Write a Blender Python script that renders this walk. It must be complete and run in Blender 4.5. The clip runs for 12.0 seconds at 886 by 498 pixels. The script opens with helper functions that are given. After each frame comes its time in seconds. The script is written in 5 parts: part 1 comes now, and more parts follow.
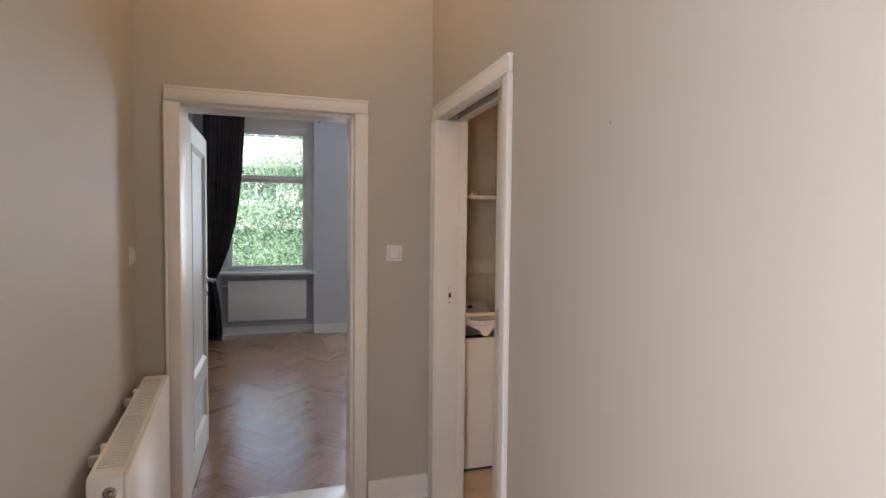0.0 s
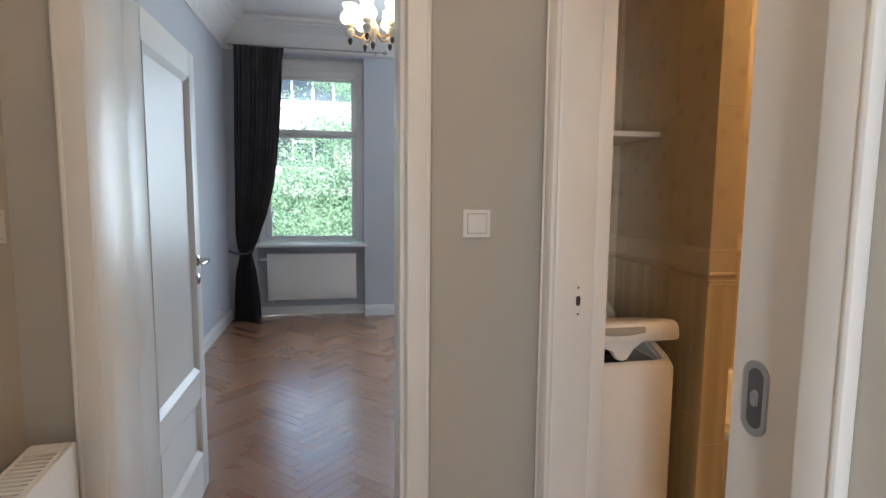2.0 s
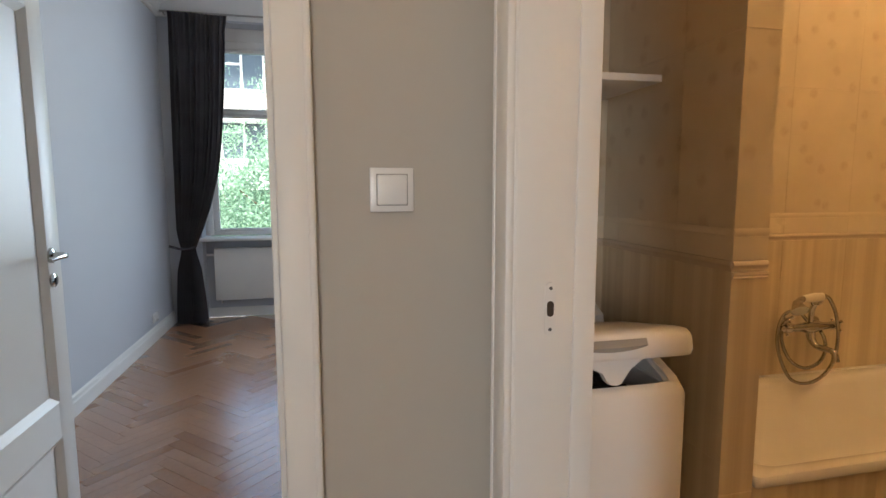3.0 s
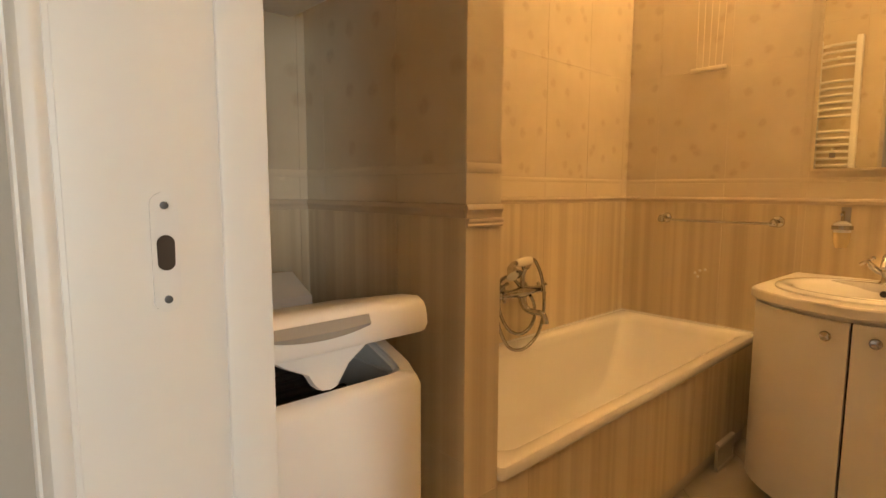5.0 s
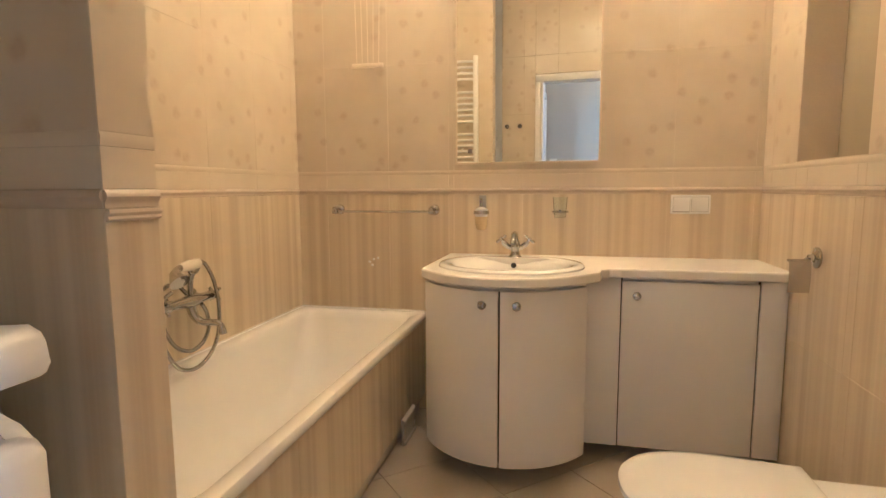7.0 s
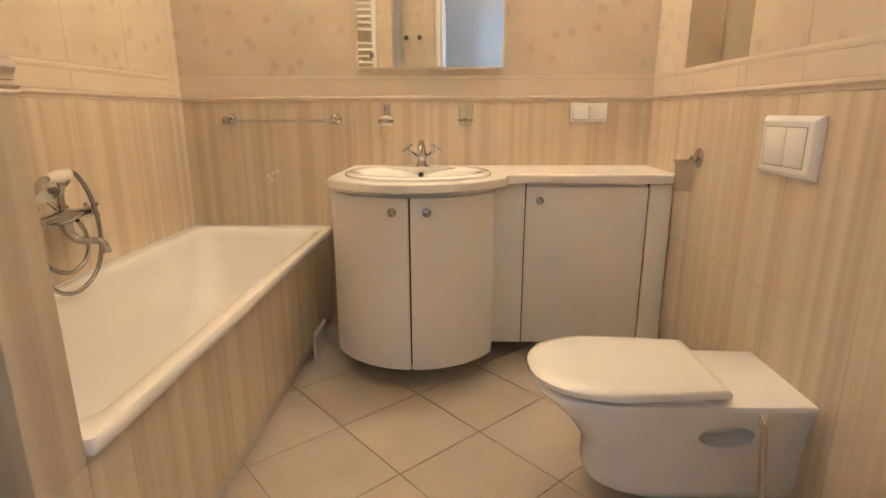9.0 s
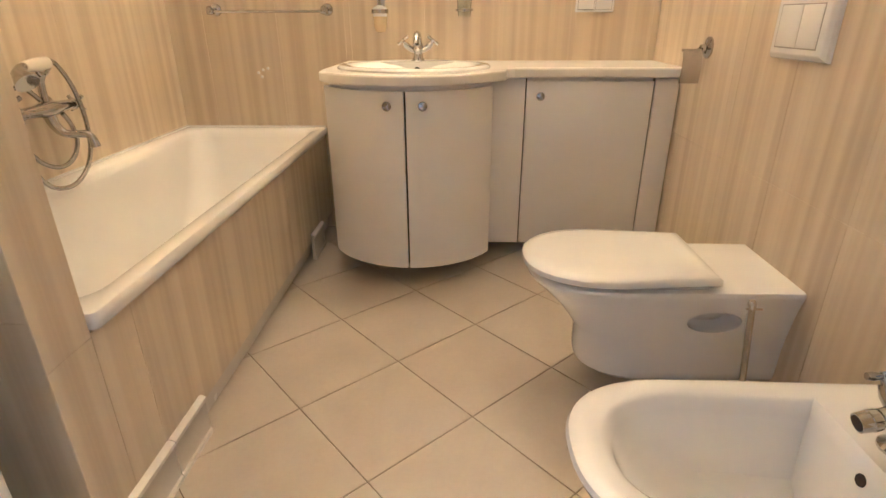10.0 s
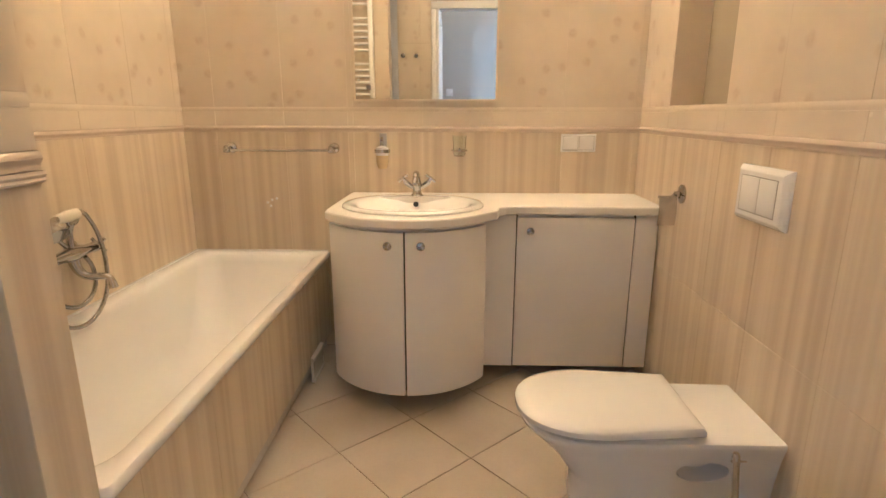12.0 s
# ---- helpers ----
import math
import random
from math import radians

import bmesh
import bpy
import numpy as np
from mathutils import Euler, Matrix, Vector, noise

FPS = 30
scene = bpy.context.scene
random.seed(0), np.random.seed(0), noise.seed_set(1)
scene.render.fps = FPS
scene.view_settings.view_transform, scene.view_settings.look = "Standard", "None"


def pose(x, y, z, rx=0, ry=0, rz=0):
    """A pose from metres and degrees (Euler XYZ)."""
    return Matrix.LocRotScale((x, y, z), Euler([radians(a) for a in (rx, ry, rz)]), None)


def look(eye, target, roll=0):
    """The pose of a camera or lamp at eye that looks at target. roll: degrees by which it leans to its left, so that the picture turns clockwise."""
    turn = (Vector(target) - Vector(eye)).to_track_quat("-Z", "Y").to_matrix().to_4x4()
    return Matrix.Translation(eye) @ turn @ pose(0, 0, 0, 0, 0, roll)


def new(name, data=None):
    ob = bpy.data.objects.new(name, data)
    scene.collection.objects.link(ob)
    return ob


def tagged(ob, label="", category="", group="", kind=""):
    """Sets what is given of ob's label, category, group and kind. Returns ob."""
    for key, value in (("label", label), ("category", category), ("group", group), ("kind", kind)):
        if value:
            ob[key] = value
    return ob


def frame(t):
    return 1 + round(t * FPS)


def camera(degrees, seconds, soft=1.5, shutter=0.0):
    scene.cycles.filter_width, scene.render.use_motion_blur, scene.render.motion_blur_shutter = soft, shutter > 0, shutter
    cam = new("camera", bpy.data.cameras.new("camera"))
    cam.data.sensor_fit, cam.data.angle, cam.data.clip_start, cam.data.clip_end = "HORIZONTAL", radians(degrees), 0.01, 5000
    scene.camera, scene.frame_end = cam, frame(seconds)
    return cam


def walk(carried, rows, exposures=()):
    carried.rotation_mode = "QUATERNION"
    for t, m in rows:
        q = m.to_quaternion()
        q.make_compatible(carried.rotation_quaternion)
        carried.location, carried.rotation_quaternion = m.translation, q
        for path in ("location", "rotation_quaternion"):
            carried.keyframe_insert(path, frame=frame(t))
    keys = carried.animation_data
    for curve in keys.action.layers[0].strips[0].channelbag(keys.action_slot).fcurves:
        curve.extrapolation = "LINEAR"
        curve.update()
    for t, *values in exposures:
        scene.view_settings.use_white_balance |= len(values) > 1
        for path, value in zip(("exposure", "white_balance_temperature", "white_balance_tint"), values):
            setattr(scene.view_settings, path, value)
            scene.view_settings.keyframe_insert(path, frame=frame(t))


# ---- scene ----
cam = camera(79.4, 12.0)
PATH = [
    (0, (-0.091, 0.109, 1.47), (0.505, 2.016, 1.385), 0.6),
    (0.5, (-0.13, 0.39, 1.489), (0.387, 2.318, 1.36), 0.5),
    (1, (-0.095, 0.705, 1.477), (0.367, 2.646, 1.336), 0.4),
    (1.5, (-0.009, 1.008, 1.447), (0.393, 2.961, 1.287), 0.5),
    (2, (0.1, 1.332, 1.412), (0.483, 3.285, 1.207), 0.5),
    (2.5, (0.246, 1.632, 1.386), (0.625, 3.582, 1.153), 0.3),
    (4.3, (0.573, 2.153, 1.189), (1.552, 3.885, 0.983), -0.1),
    (4.5, (0.6, 2.191, 1.188), (1.689, 3.853, 0.961), 0.5),
    (5, (0.641, 2.261, 1.164), (1.988, 3.723, 0.944), 0.2),
    (5.5, (0.676, 2.31, 1.14), (2.233, 3.546, 0.92), 0.0),
    (6, (0.728, 2.347, 1.134), (2.47, 3.303, 0.911), -0.1),
    (6.5, (0.751, 2.359, 1.134), (2.622, 3.029, 0.91), -0.3),
    (7, (0.753, 2.37, 1.133), (2.692, 2.806, 0.908), -0.3),
    (7.2, (0.759, 2.369, 1.134), (2.714, 2.729, 0.908), -0.3),
    (8.8, (0.763, 2.409, 1.073), (2.716, 2.471, 0.648), -0.1),
    (9, (0.76, 2.407, 1.06), (2.697, 2.469, 0.563), -0.1),
    (9.5, (0.755, 2.398, 1.019), (2.643, 2.463, 0.363), -0.2),
    (10, (0.751, 2.392, 0.991), (2.586, 2.455, 0.198), -0.2),
    (10.5, (0.741, 2.391, 1.001), (2.522, 2.45, 0.094), -0.2),
    (11, (0.737, 2.399, 1.045), (2.51, 2.452, 0.121), -0.1),
    (11.5, (0.724, 2.401, 1.126), (2.555, 2.454, 0.324), 0.0),
    (12, (0.713, 2.391, 1.191), (2.651, 2.443, 0.7), 0.1),
]

EXPO = [(0.0, 1.85, 7000, 19), (0.5, 2.05, 6850, 15), (1.5, 2.2, 6500, 11), (2.5, 2.12, 6500, 11), (4.5, 2.6, 7350, 9), (5.5, 2.65, 7350, 6), (6.0, 2.85, 6900, 5), (6.5, 3.02, 4850, 4), (7.2, 3.12, 4550, 4), (8.8, 3.22, 4400, 4), (10.0, 3.42, 4300, 3), (11.0, 3.43, 4300, 3), (12.0, 3.27, 4400, 4)]
walk(cam, [(t, look(eye, target, roll)) for t, eye, target, roll in PATH], EXPO)

# ---- world, sun, large lights ----
world = bpy.data.worlds.new("sky_world")
scene.world = world
world.use_nodes = True
wn = world.node_tree
sky = wn.nodes.new("ShaderNodeTexSky")
sky.sky_type, sky.sun_disc = "NISHITA", False
sky.sun_elevation, sky.sun_rotation = radians(48), radians(150)
wn.links.new(sky.outputs[0], wn.nodes["Background"].inputs[0])
wn.nodes["Background"].inputs[1].default_value = 0.15


def lamp(name, kind, m, power, color, **more):
    data = bpy.data.lights.new(name, kind)
    data.energy, data.color = power, color
    if kind == "POINT":
        data.shadow_soft_size = more.get("size", 0.05)
    elif kind == "AREA":
        data.shape, data.size, data.size_y = "RECTANGLE", more["size"], more["size_y"]
    elif kind == "SUN":
        data.angle = radians(more["angle"])
    ob = new(name, data)
    ob.matrix_world = m
    return ob


lamp("sun", "SUN", look((4, -6, 9), (0, 0, 0)), 4.6, (1.0, 0.95, 0.88), angle=10)
WARM = (1.0, 0.60, 0.26)
BULBS = [(3.06, 2.0), (3.06, 2.95), (1.95, 2.35)]
for x, y in BULBS:
    lamp("bath_bulb", "POINT", pose(x, y, 2.66), 3.3 if x > 3 else 1.3, WARM, size=0.035)
lamp("hall_bulb", "POINT", pose(0.05, 2.2, 3.0), 1.8, (1.0, 0.62, 0.32), size=0.05)
lamp("window_daylight", "AREA", look((1.685, 7.70, 1.85), (1.685, 0, 1.85)), 21, (0.66, 0.83, 1.0), size=1.0, size_y=1.8)
lamp("hall_daylight", "AREA", look((-0.62, -0.55, 1.35), (3, 0.6, 1.35)), 19, (0.84, 0.92, 1.0), size=0.8, size_y=2.0)

# ---- materials ----


def nodes_of(name):
    m = bpy.data.materials.new(name)
    m.use_nodes = True
    return m, m.node_tree, m.node_tree.nodes["Principled BSDF"]


def math_node(nt, op, a, b=None):
    n = nt.nodes.new("ShaderNodeMath")
    n.operation = op
    for i, v in enumerate((a, b)):
        if v is None:
            continue
        if isinstance(v, (int, float)):
            n.inputs[i].default_value = v
        else:
            nt.links.new(v, n.inputs[i])
    return n.outputs[0]


def mix_color(nt, fac, a, b):
    n = nt.nodes.new("ShaderNodeMix")
    n.data_type = "RGBA"
    for i, v in ((0, fac), (6, a), (7, b)):
        if isinstance(v, (int, float)):
            n.inputs[i].default_value = v
        elif isinstance(v, tuple):
            n.inputs[i].default_value = (*v, 1)
        else:
            nt.links.new(v, n.inputs[i])
    return n.outputs[2]


def noise_node(nt, scale, detail=3.0, vec=None, dims="3D", w=None):
    n = nt.nodes.new("ShaderNodeTexNoise")
    n.noise_dimensions = dims
    n.inputs["Scale"].default_value, n.inputs["Detail"].default_value = scale, detail
    if vec is not None:
        nt.links.new(vec, n.inputs["Vector"])
    if w is not None:
        nt.links.new(w, n.inputs["W"])
    return n.outputs[0]


def ramp(nt, val, lo, hi):
    n = nt.nodes.new("ShaderNodeMapRange")
    n.inputs[1].default_value, n.inputs[2].default_value = lo, hi
    nt.links.new(val, n.inputs[0])
    return n.outputs[0]


def bump(nt, bsdf, height, strength, dist=0.002):
    n = nt.nodes.new("ShaderNodeBump")
    n.inputs["Strength"].default_value, n.inputs["Distance"].default_value = strength, dist
    nt.links.new(height, n.inputs["Height"])
    nt.links.new(n.outputs[0], bsdf.inputs["Normal"])


def position(nt):
    return nt.nodes.new("ShaderNodeNewGeometry").outputs["Position"]


def surface(name, color, rough=0.5, metal=0.0, vary=0.06, grain=60.0, blot=2.5, relief=0.1, coat=0.0):
    """A plain surface with fine grain, broad unevenness and slight relief."""
    m, nt, b = nodes_of(name)
    p = position(nt)
    fine, broad = noise_node(nt, grain, 4, p), noise_node(nt, blot, 3, p)
    dark = tuple(c * (1 - vary) for c in color)
    light = tuple(min(1, c * (1 + vary)) for c in color)
    c1 = mix_color(nt, ramp(nt, broad, 0.3, 0.7), dark, light)
    c2 = mix_color(nt, math_node(nt, "MULTIPLY", ramp(nt, fine, 0.35, 0.75), 0.35), c1, dark)
    nt.links.new(c2, b.inputs["Base Color"])
    r = math_node(nt, "ADD", math_node(nt, "MULTIPLY", broad, 0.12), rough - 0.06)
    nt.links.new(r, b.inputs["Roughness"])
    b.inputs["Metallic"].default_value = metal
    b.inputs["Coat Weight"].default_value = coat
    b.inputs["Coat Roughness"].default_value = 0.05
    if relief:
        bump(nt, b, fine, relief)
    return m


hall_paint = surface("hall_paint", (0.49, 0.455, 0.40), 0.62, vary=0.03, grain=220, blot=1.2, relief=0.08)
room_paint = surface("room_paint", (0.54, 0.555, 0.59), 0.65, vary=0.03, grain=220, blot=1.2, relief=0.08)
ceiling_paint = surface("ceiling_paint", (0.78, 0.77, 0.75), 0.8, vary=0.02, grain=150, blot=1.0, relief=0.05)
bath_ceiling_paint = surface("bath_ceiling_paint", (0.80, 0.77, 0.71), 0.8, vary=0.02, grain=150, blot=1.0, relief=0.05)
hose_steel = surface("hose_steel", (0.40, 0.385, 0.36), 0.16, 1.0, vary=0.1, grain=350, blot=40, relief=0.15)
plate_metal = surface("polished_plate", (0.74, 0.72, 0.69), 0.16, 1.0, vary=0.05, grain=80, blot=10, relief=0.0)
white_gloss = surface("white_gloss_paint", (0.78, 0.765, 0.735), 0.38, vary=0.02, grain=90, blot=3, relief=0.02)
radiator_white = surface("radiator_enamel", (0.80, 0.78, 0.74), 0.32, vary=0.02, grain=120, blot=4, relief=0.03)
plastic_white = surface("white_plastic", (0.80, 0.79, 0.77), 0.10, vary=0.02, grain=200, blot=8, relief=0.02)
ceramic = surface("glazed_ceramic", (0.83, 0.82, 0.80), 0.07, vary=0.015, grain=30, blot=4, relief=0.0, coat=0.5)
enamel = surface("bath_enamel", (0.82, 0.805, 0.78), 0.09, vary=0.02, grain=30, blot=3, relief=0.0, coat=0.4)
laminate = surface("white_laminate", (0.84, 0.82, 0.79), 0.38, vary=0.02, grain=160, blot=3, relief=0.03)
worktop_white = surface("cream_worktop", (0.84, 0.81, 0.76), 0.25, vary=0.03, grain=80, blot=4, relief=0.02)
machine_white = surface("machine_enamel", (0.80, 0.79, 0.77), 0.3, vary=0.015, grain=140, blot=4, relief=0.02)
chrome = surface("chrome", (0.50, 0.49, 0.47), 0.05, 1.0, vary=0.05, grain=60, blot=10, relief=0.0)
steel = surface("brushed_steel", (0.42, 0.40, 0.38), 0.32, 1.0, vary=0.08, grain=300, blot=10, relief=0.05)
pull_grey = surface("satin_nickel", (0.45, 0.45, 0.46), 0.4, 0.8, vary=0.06, grain=200, blot=10, relief=0.03)
recess_grey = surface("recess_grey", (0.14, 0.14, 0.145), 0.45, 0.6, vary=0.08, grain=150, blot=10, relief=0.02)
handle_grey = surface("grey_plastic", (0.33, 0.315, 0.29), 0.4, vary=0.05, grain=100, blot=10, relief=0.02)
rubber_dark = surface("dark_rubber", (0.03, 0.03, 0.032), 0.6, vary=0.2, grain=50, blot=6, relief=0.1)
# near-black for the shade inside holes, also for drum ribs and buttons
hole_dark = surface("dark_hole", (0.05, 0.035, 0.025), 0.8, vary=0.2, grain=80, blot=10, relief=0.0)
brass = surface("aged_brass", (0.45, 0.28, 0.10), 0.3, 1.0, vary=0.15, grain=60, blot=12, relief=0.03)
dark_wood = surface("dark_finial", (0.06, 0.03, 0.02), 0.4, vary=0.2, grain=60, blot=10, relief=0.05)
porcelain = surface("cream_porcelain", (0.80, 0.74, 0.62), 0.15, vary=0.05, grain=40, blot=10, relief=0.0)
curtain_cloth = surface("charcoal_cloth", (0.10, 0.093, 0.105), 0.9, vary=0.2, grain=500, blot=5, relief=0.3)
grout = surface("grout", (0.60, 0.51, 0.375), 0.85, vary=0.12, grain=150, blot=3, relief=0.2)
floor_grout = surface("floor_grout", (0.15, 0.10, 0.065), 0.85, vary=0.2, grain=150, blot=4, relief=0.2)
moulding_tile = surface("moulding_tile", (0.60, 0.50, 0.38), 0.25, vary=0.06, grain=40, blot=6, relief=0.03)
band_tile = surface("band_tile", (0.70, 0.61, 0.47), 0.25, vary=0.05, grain=50, blot=4, relief=0.03)
ledge_tile = surface("ledge_tile", (0.75, 0.64, 0.51), 0.22, vary=0.04, grain=50, blot=5, relief=0.02)
skirting_tile = surface("skirting_tile", (0.74, 0.68, 0.60), 0.25, vary=0.04, grain=50, blot=5, relief=0.02)
# tan paint, darkened further to carry the alcove's inner shade
alcove_shaded_paint = surface("alcove_shaded_paint", (0.36, 0.31, 0.21), 0.7, vary=0.05, grain=120, blot=3, relief=0.1)
amber = surface("amber_soap", (0.70, 0.56, 0.32), 0.15, vary=0.1, grain=30, blot=10, relief=0.0)
tan_plastic = surface("cream_plastic", (0.75, 0.66, 0.52), 0.4, vary=0.04, grain=100, blot=10, relief=0.02)
bark = surface("bark", (0.12, 0.09, 0.06), 0.9, vary=0.3, grain=12, blot=2, relief=0.6)
facade_white = surface("facade_render", (0.78, 0.78, 0.76), 0.8, vary=0.05, grain=4, blot=0.5, relief=0.1)
facade_dark = surface("facade_window", (0.06, 0.08, 0.10), 0.15, vary=0.2, grain=2, blot=0.4, relief=0.0)
asphalt = surface("asphalt", (0.05, 0.05, 0.05), 0.9, vary=0.2, grain=20, blot=0.3, relief=0.3)


def along_wall(nt):
    s = nt.nodes.new("ShaderNodeSeparateXYZ")
    nt.links.new(position(nt), s.inputs[0])
    return math_node(nt, "ADD", s.outputs[0], s.outputs[1]), s.outputs[2]


def striped_tile():
    m, nt, b = nodes_of("striped_wall_tile")
    u, z = along_wall(nt)
    wide = noise_node(nt, 14, 1.0, None, "1D", u)
    thin = noise_node(nt, 48, 2.0, None, "1D", u)
    c = mix_color(nt, ramp(nt, wide, 0.36, 0.62), (0.555, 0.455, 0.315), (0.665, 0.565, 0.405))
    c = mix_color(nt, math_node(nt, "MULTIPLY", ramp(nt, thin, 0.40, 0.75), 0.32), c, (0.76, 0.67, 0.51))
    fine = noise_node(nt, 90, 3, position(nt))
    c = mix_color(nt, math_node(nt, "MULTIPLY", fine, 0.12), c, (0.45, 0.33, 0.22))
    nt.links.new(c, b.inputs["Base Color"])
    b.inputs["Roughness"].default_value = 0.3
    bump(nt, b, thin, 0.12, 0.001)
    return m


def flower_tile():
    m, nt, b = nodes_of("flower_wall_tile")
    u, z = along_wall(nt)
    co = nt.nodes.new("ShaderNodeCombineXYZ")
    nt.links.new(u, co.inputs[0])
    nt.links.new(z, co.inputs[1])
    wob = noise_node(nt, 30, 2, co.outputs[0])
    add = nt.nodes.new("ShaderNodeVectorMath")
    add.operation = "ADD"
    sc = nt.nodes.new("ShaderNodeVectorMath")
    sc.operation = "SCALE"
    sc.inputs["Scale"].default_value = 0.02
    nt.links.new(wob, sc.inputs[0])
    nt.links.new(co.outputs[0], add.inputs[0])
    nt.links.new(sc.outputs[0], add.inputs[1])
    v = nt.nodes.new("ShaderNodeTexVoronoi")
    v.voronoi_dimensions = "2D"
    v.inputs["Scale"].default_value = 9.5
    nt.links.new(add.outputs[0], v.inputs["Vector"])
    petal = ramp(nt, v.outputs["Distance"], 0.24, 0.10)
    sep = nt.nodes.new("ShaderNodeSeparateColor")
    nt.links.new(v.outputs["Color"], sep.inputs[0])
    some = math_node(nt, "GREATER_THAN", sep.outputs[0], 0.45)
    fine = noise_node(nt, 55, 3, co.outputs[0])
    mask = math_node(nt, "MULTIPLY", math_node(nt, "MULTIPLY", petal, some), math_node(nt, "ADD", math_node(nt, "MULTIPLY", fine, 0.9), 0.0))
    broad = noise_node(nt, 5, 3, co.outputs[0])
    c = mix_color(nt, ramp(nt, broad, 0.3, 0.7), (0.58, 0.495, 0.365), (0.64, 0.555, 0.425))
    c = mix_color(nt, math_node(nt, "MULTIPLY", mask, 0.75), c, (0.42, 0.30, 0.19))
    nt.links.new(c, b.inputs["Base Color"])
    b.inputs["Roughness"].default_value = 0.3
    bump(nt, b, fine, 0.06, 0.001)
    return m


def floor_tile_material():
    m, nt, b = nodes_of("beige_floor_tile")
    p = position(nt)
    rnd = nt.nodes.new("ShaderNodeObjectInfo").outputs["Random"]
    broad, fine = noise_node(nt, 4, 4, p), noise_node(nt, 70, 3, p)
    c = mix_color(nt, ramp(nt, broad, 0.3, 0.7), (0.47, 0.41, 0.325), (0.55, 0.485, 0.39))
    c = mix_color(nt, math_node(nt, "MULTIPLY", rnd, 0.18), c, (0.46, 0.37, 0.28))
    c = mix_color(nt, math_node(nt, "MULTIPLY", ramp(nt, fine, 0.4, 0.7), 0.12), c, (0.40, 0.31, 0.22))
    nt.links.new(c, b.inputs["Base Color"])
    nt.links.new(math_node(nt, "ADD", math_node(nt, "MULTIPLY", broad, 0.2), 0.22), b.inputs["Roughness"])
    bump(nt, b, fine, 0.05, 0.001)
    return m


def parquet_material(name, island):
    m, nt, b = nodes_of(name)
    p = nt.nodes.new("ShaderNodeTexCoord").outputs["Object"]
    rnd = nt.nodes.new("ShaderNodeNewGeometry").outputs["Random Per Island"] if island else nt.nodes.new("ShaderNodeObjectInfo").outputs["Random"]
    grain = noise_node(nt, 40, 5, p)
    broad = noise_node(nt, 3, 3, position(nt))
    c = mix_color(nt, rnd, (0.345, 0.165, 0.085), (0.41, 0.205, 0.108))
    c = mix_color(nt, math_node(nt, "MULTIPLY", ramp(nt, grain, 0.35, 0.7), 0.3), c, (0.19, 0.088, 0.046))
    c = mix_color(nt, math_node(nt, "MULTIPLY", broad, 0.2), c, (0.26, 0.15, 0.08))
    nt.links.new(c, b.inputs["Base Color"])
    nt.links.new(math_node(nt, "ADD", math_node(nt, "MULTIPLY", rnd, 0.05), 0.26), b.inputs["Roughness"])
    b.inputs["Coat Weight"].default_value, b.inputs["Coat Roughness"].default_value = 1.0, 0.26
    bump(nt, b, noise_node(nt, 9, 3, position(nt)), 0.10, 0.004)
    return m


def leaf_material():
    m, nt, b = nodes_of("green_leaves")
    rnd = nt.nodes.new("ShaderNodeNewGeometry").outputs["Random Per Island"]
    c = mix_color(nt, rnd, (0.15, 0.28, 0.17), (0.32, 0.46, 0.32))
    nt.links.new(c, b.inputs["Base Color"])
    b.inputs["Roughness"].default_value = 0.5
    tr = nt.nodes.new("ShaderNodeBsdfTranslucent")
    nt.links.new(c, tr.inputs[0])
    mx = nt.nodes.new("ShaderNodeMixShader")
    mx.inputs[0].default_value = 0.45
    nt.links.new(b.outputs[0], mx.inputs[1])
    nt.links.new(tr.outputs[0], mx.inputs[2])
    nt.links.new(mx.outputs[0], nt.nodes["Material Output"].inputs[0])
    return m


def glass_material():
    m, nt, b = nodes_of("window_glass")
    b.inputs["Transmission Weight"].default_value = 1.0
    b.inputs["Roughness"].default_value = 0.0
    b.inputs["IOR"].default_value = 1.1
    b.inputs["Base Color"].default_value = (0.93, 0.98, 0.97, 1)
    return m


def mirror_material():
    m, nt, b = nodes_of("mirror_silver")
    b.inputs["Metallic"].default_value = 1.0
    b.inputs["Base Color"].default_value = (0.9, 0.91, 0.89, 1)
    b.inputs["Roughness"].default_value = 0.01
    return m


def glow_material(name, color, strength):
    m, nt, b = nodes_of(name)
    b.inputs["Base Color"].default_value = (*color, 1)
    b.inputs["Emission Color"].default_value = (*color, 1)
    b.inputs["Emission Strength"].default_value = strength
    return m


stripes, flowers, floor_tile_mat = striped_tile(), flower_tile(), floor_tile_material()
plank_mat, plank_rest_mat = parquet_material("parquet_oak", False), parquet_material("parquet_oak_rest", True)
leaves_mat, glass, mirror_mat = leaf_material(), glass_material(), mirror_material()
shade_glow = glow_material("opal_shade_glow", (1.0, 0.80, 0.52), 1.3)
bulb_glow = glow_material("bulb_glow", (1.0, 0.75, 0.45), 8.0)

# ---- building helpers ----
ORIGIN = {}


def link(name, bm, material, origin=(0, 0, 0), smooth=False):
    me = bpy.data.meshes.new(name)
    bmesh.ops.translate(bm, vec=-Vector(origin), verts=bm.verts)
    bmesh.ops.recalc_face_normals(bm, faces=bm.faces)
    if smooth:
        for f in bm.faces:
            f.smooth = True
        for e in bm.edges:
            e.smooth = len(e.link_faces) == 2 and e.calc_face_angle(0) < 0.7
    bm.to_mesh(me)
    bm.free()
    me.materials.append(material)
    return new(name, me)


def thing(name, label, category, base=(0, 0, 0), group="", kind=""):
    ob = new(name)
    ob.empty_display_size = 0.05
    ob.location = base
    ORIGIN[ob.name] = Vector(base)
    return tagged(ob, label, category, group, kind)


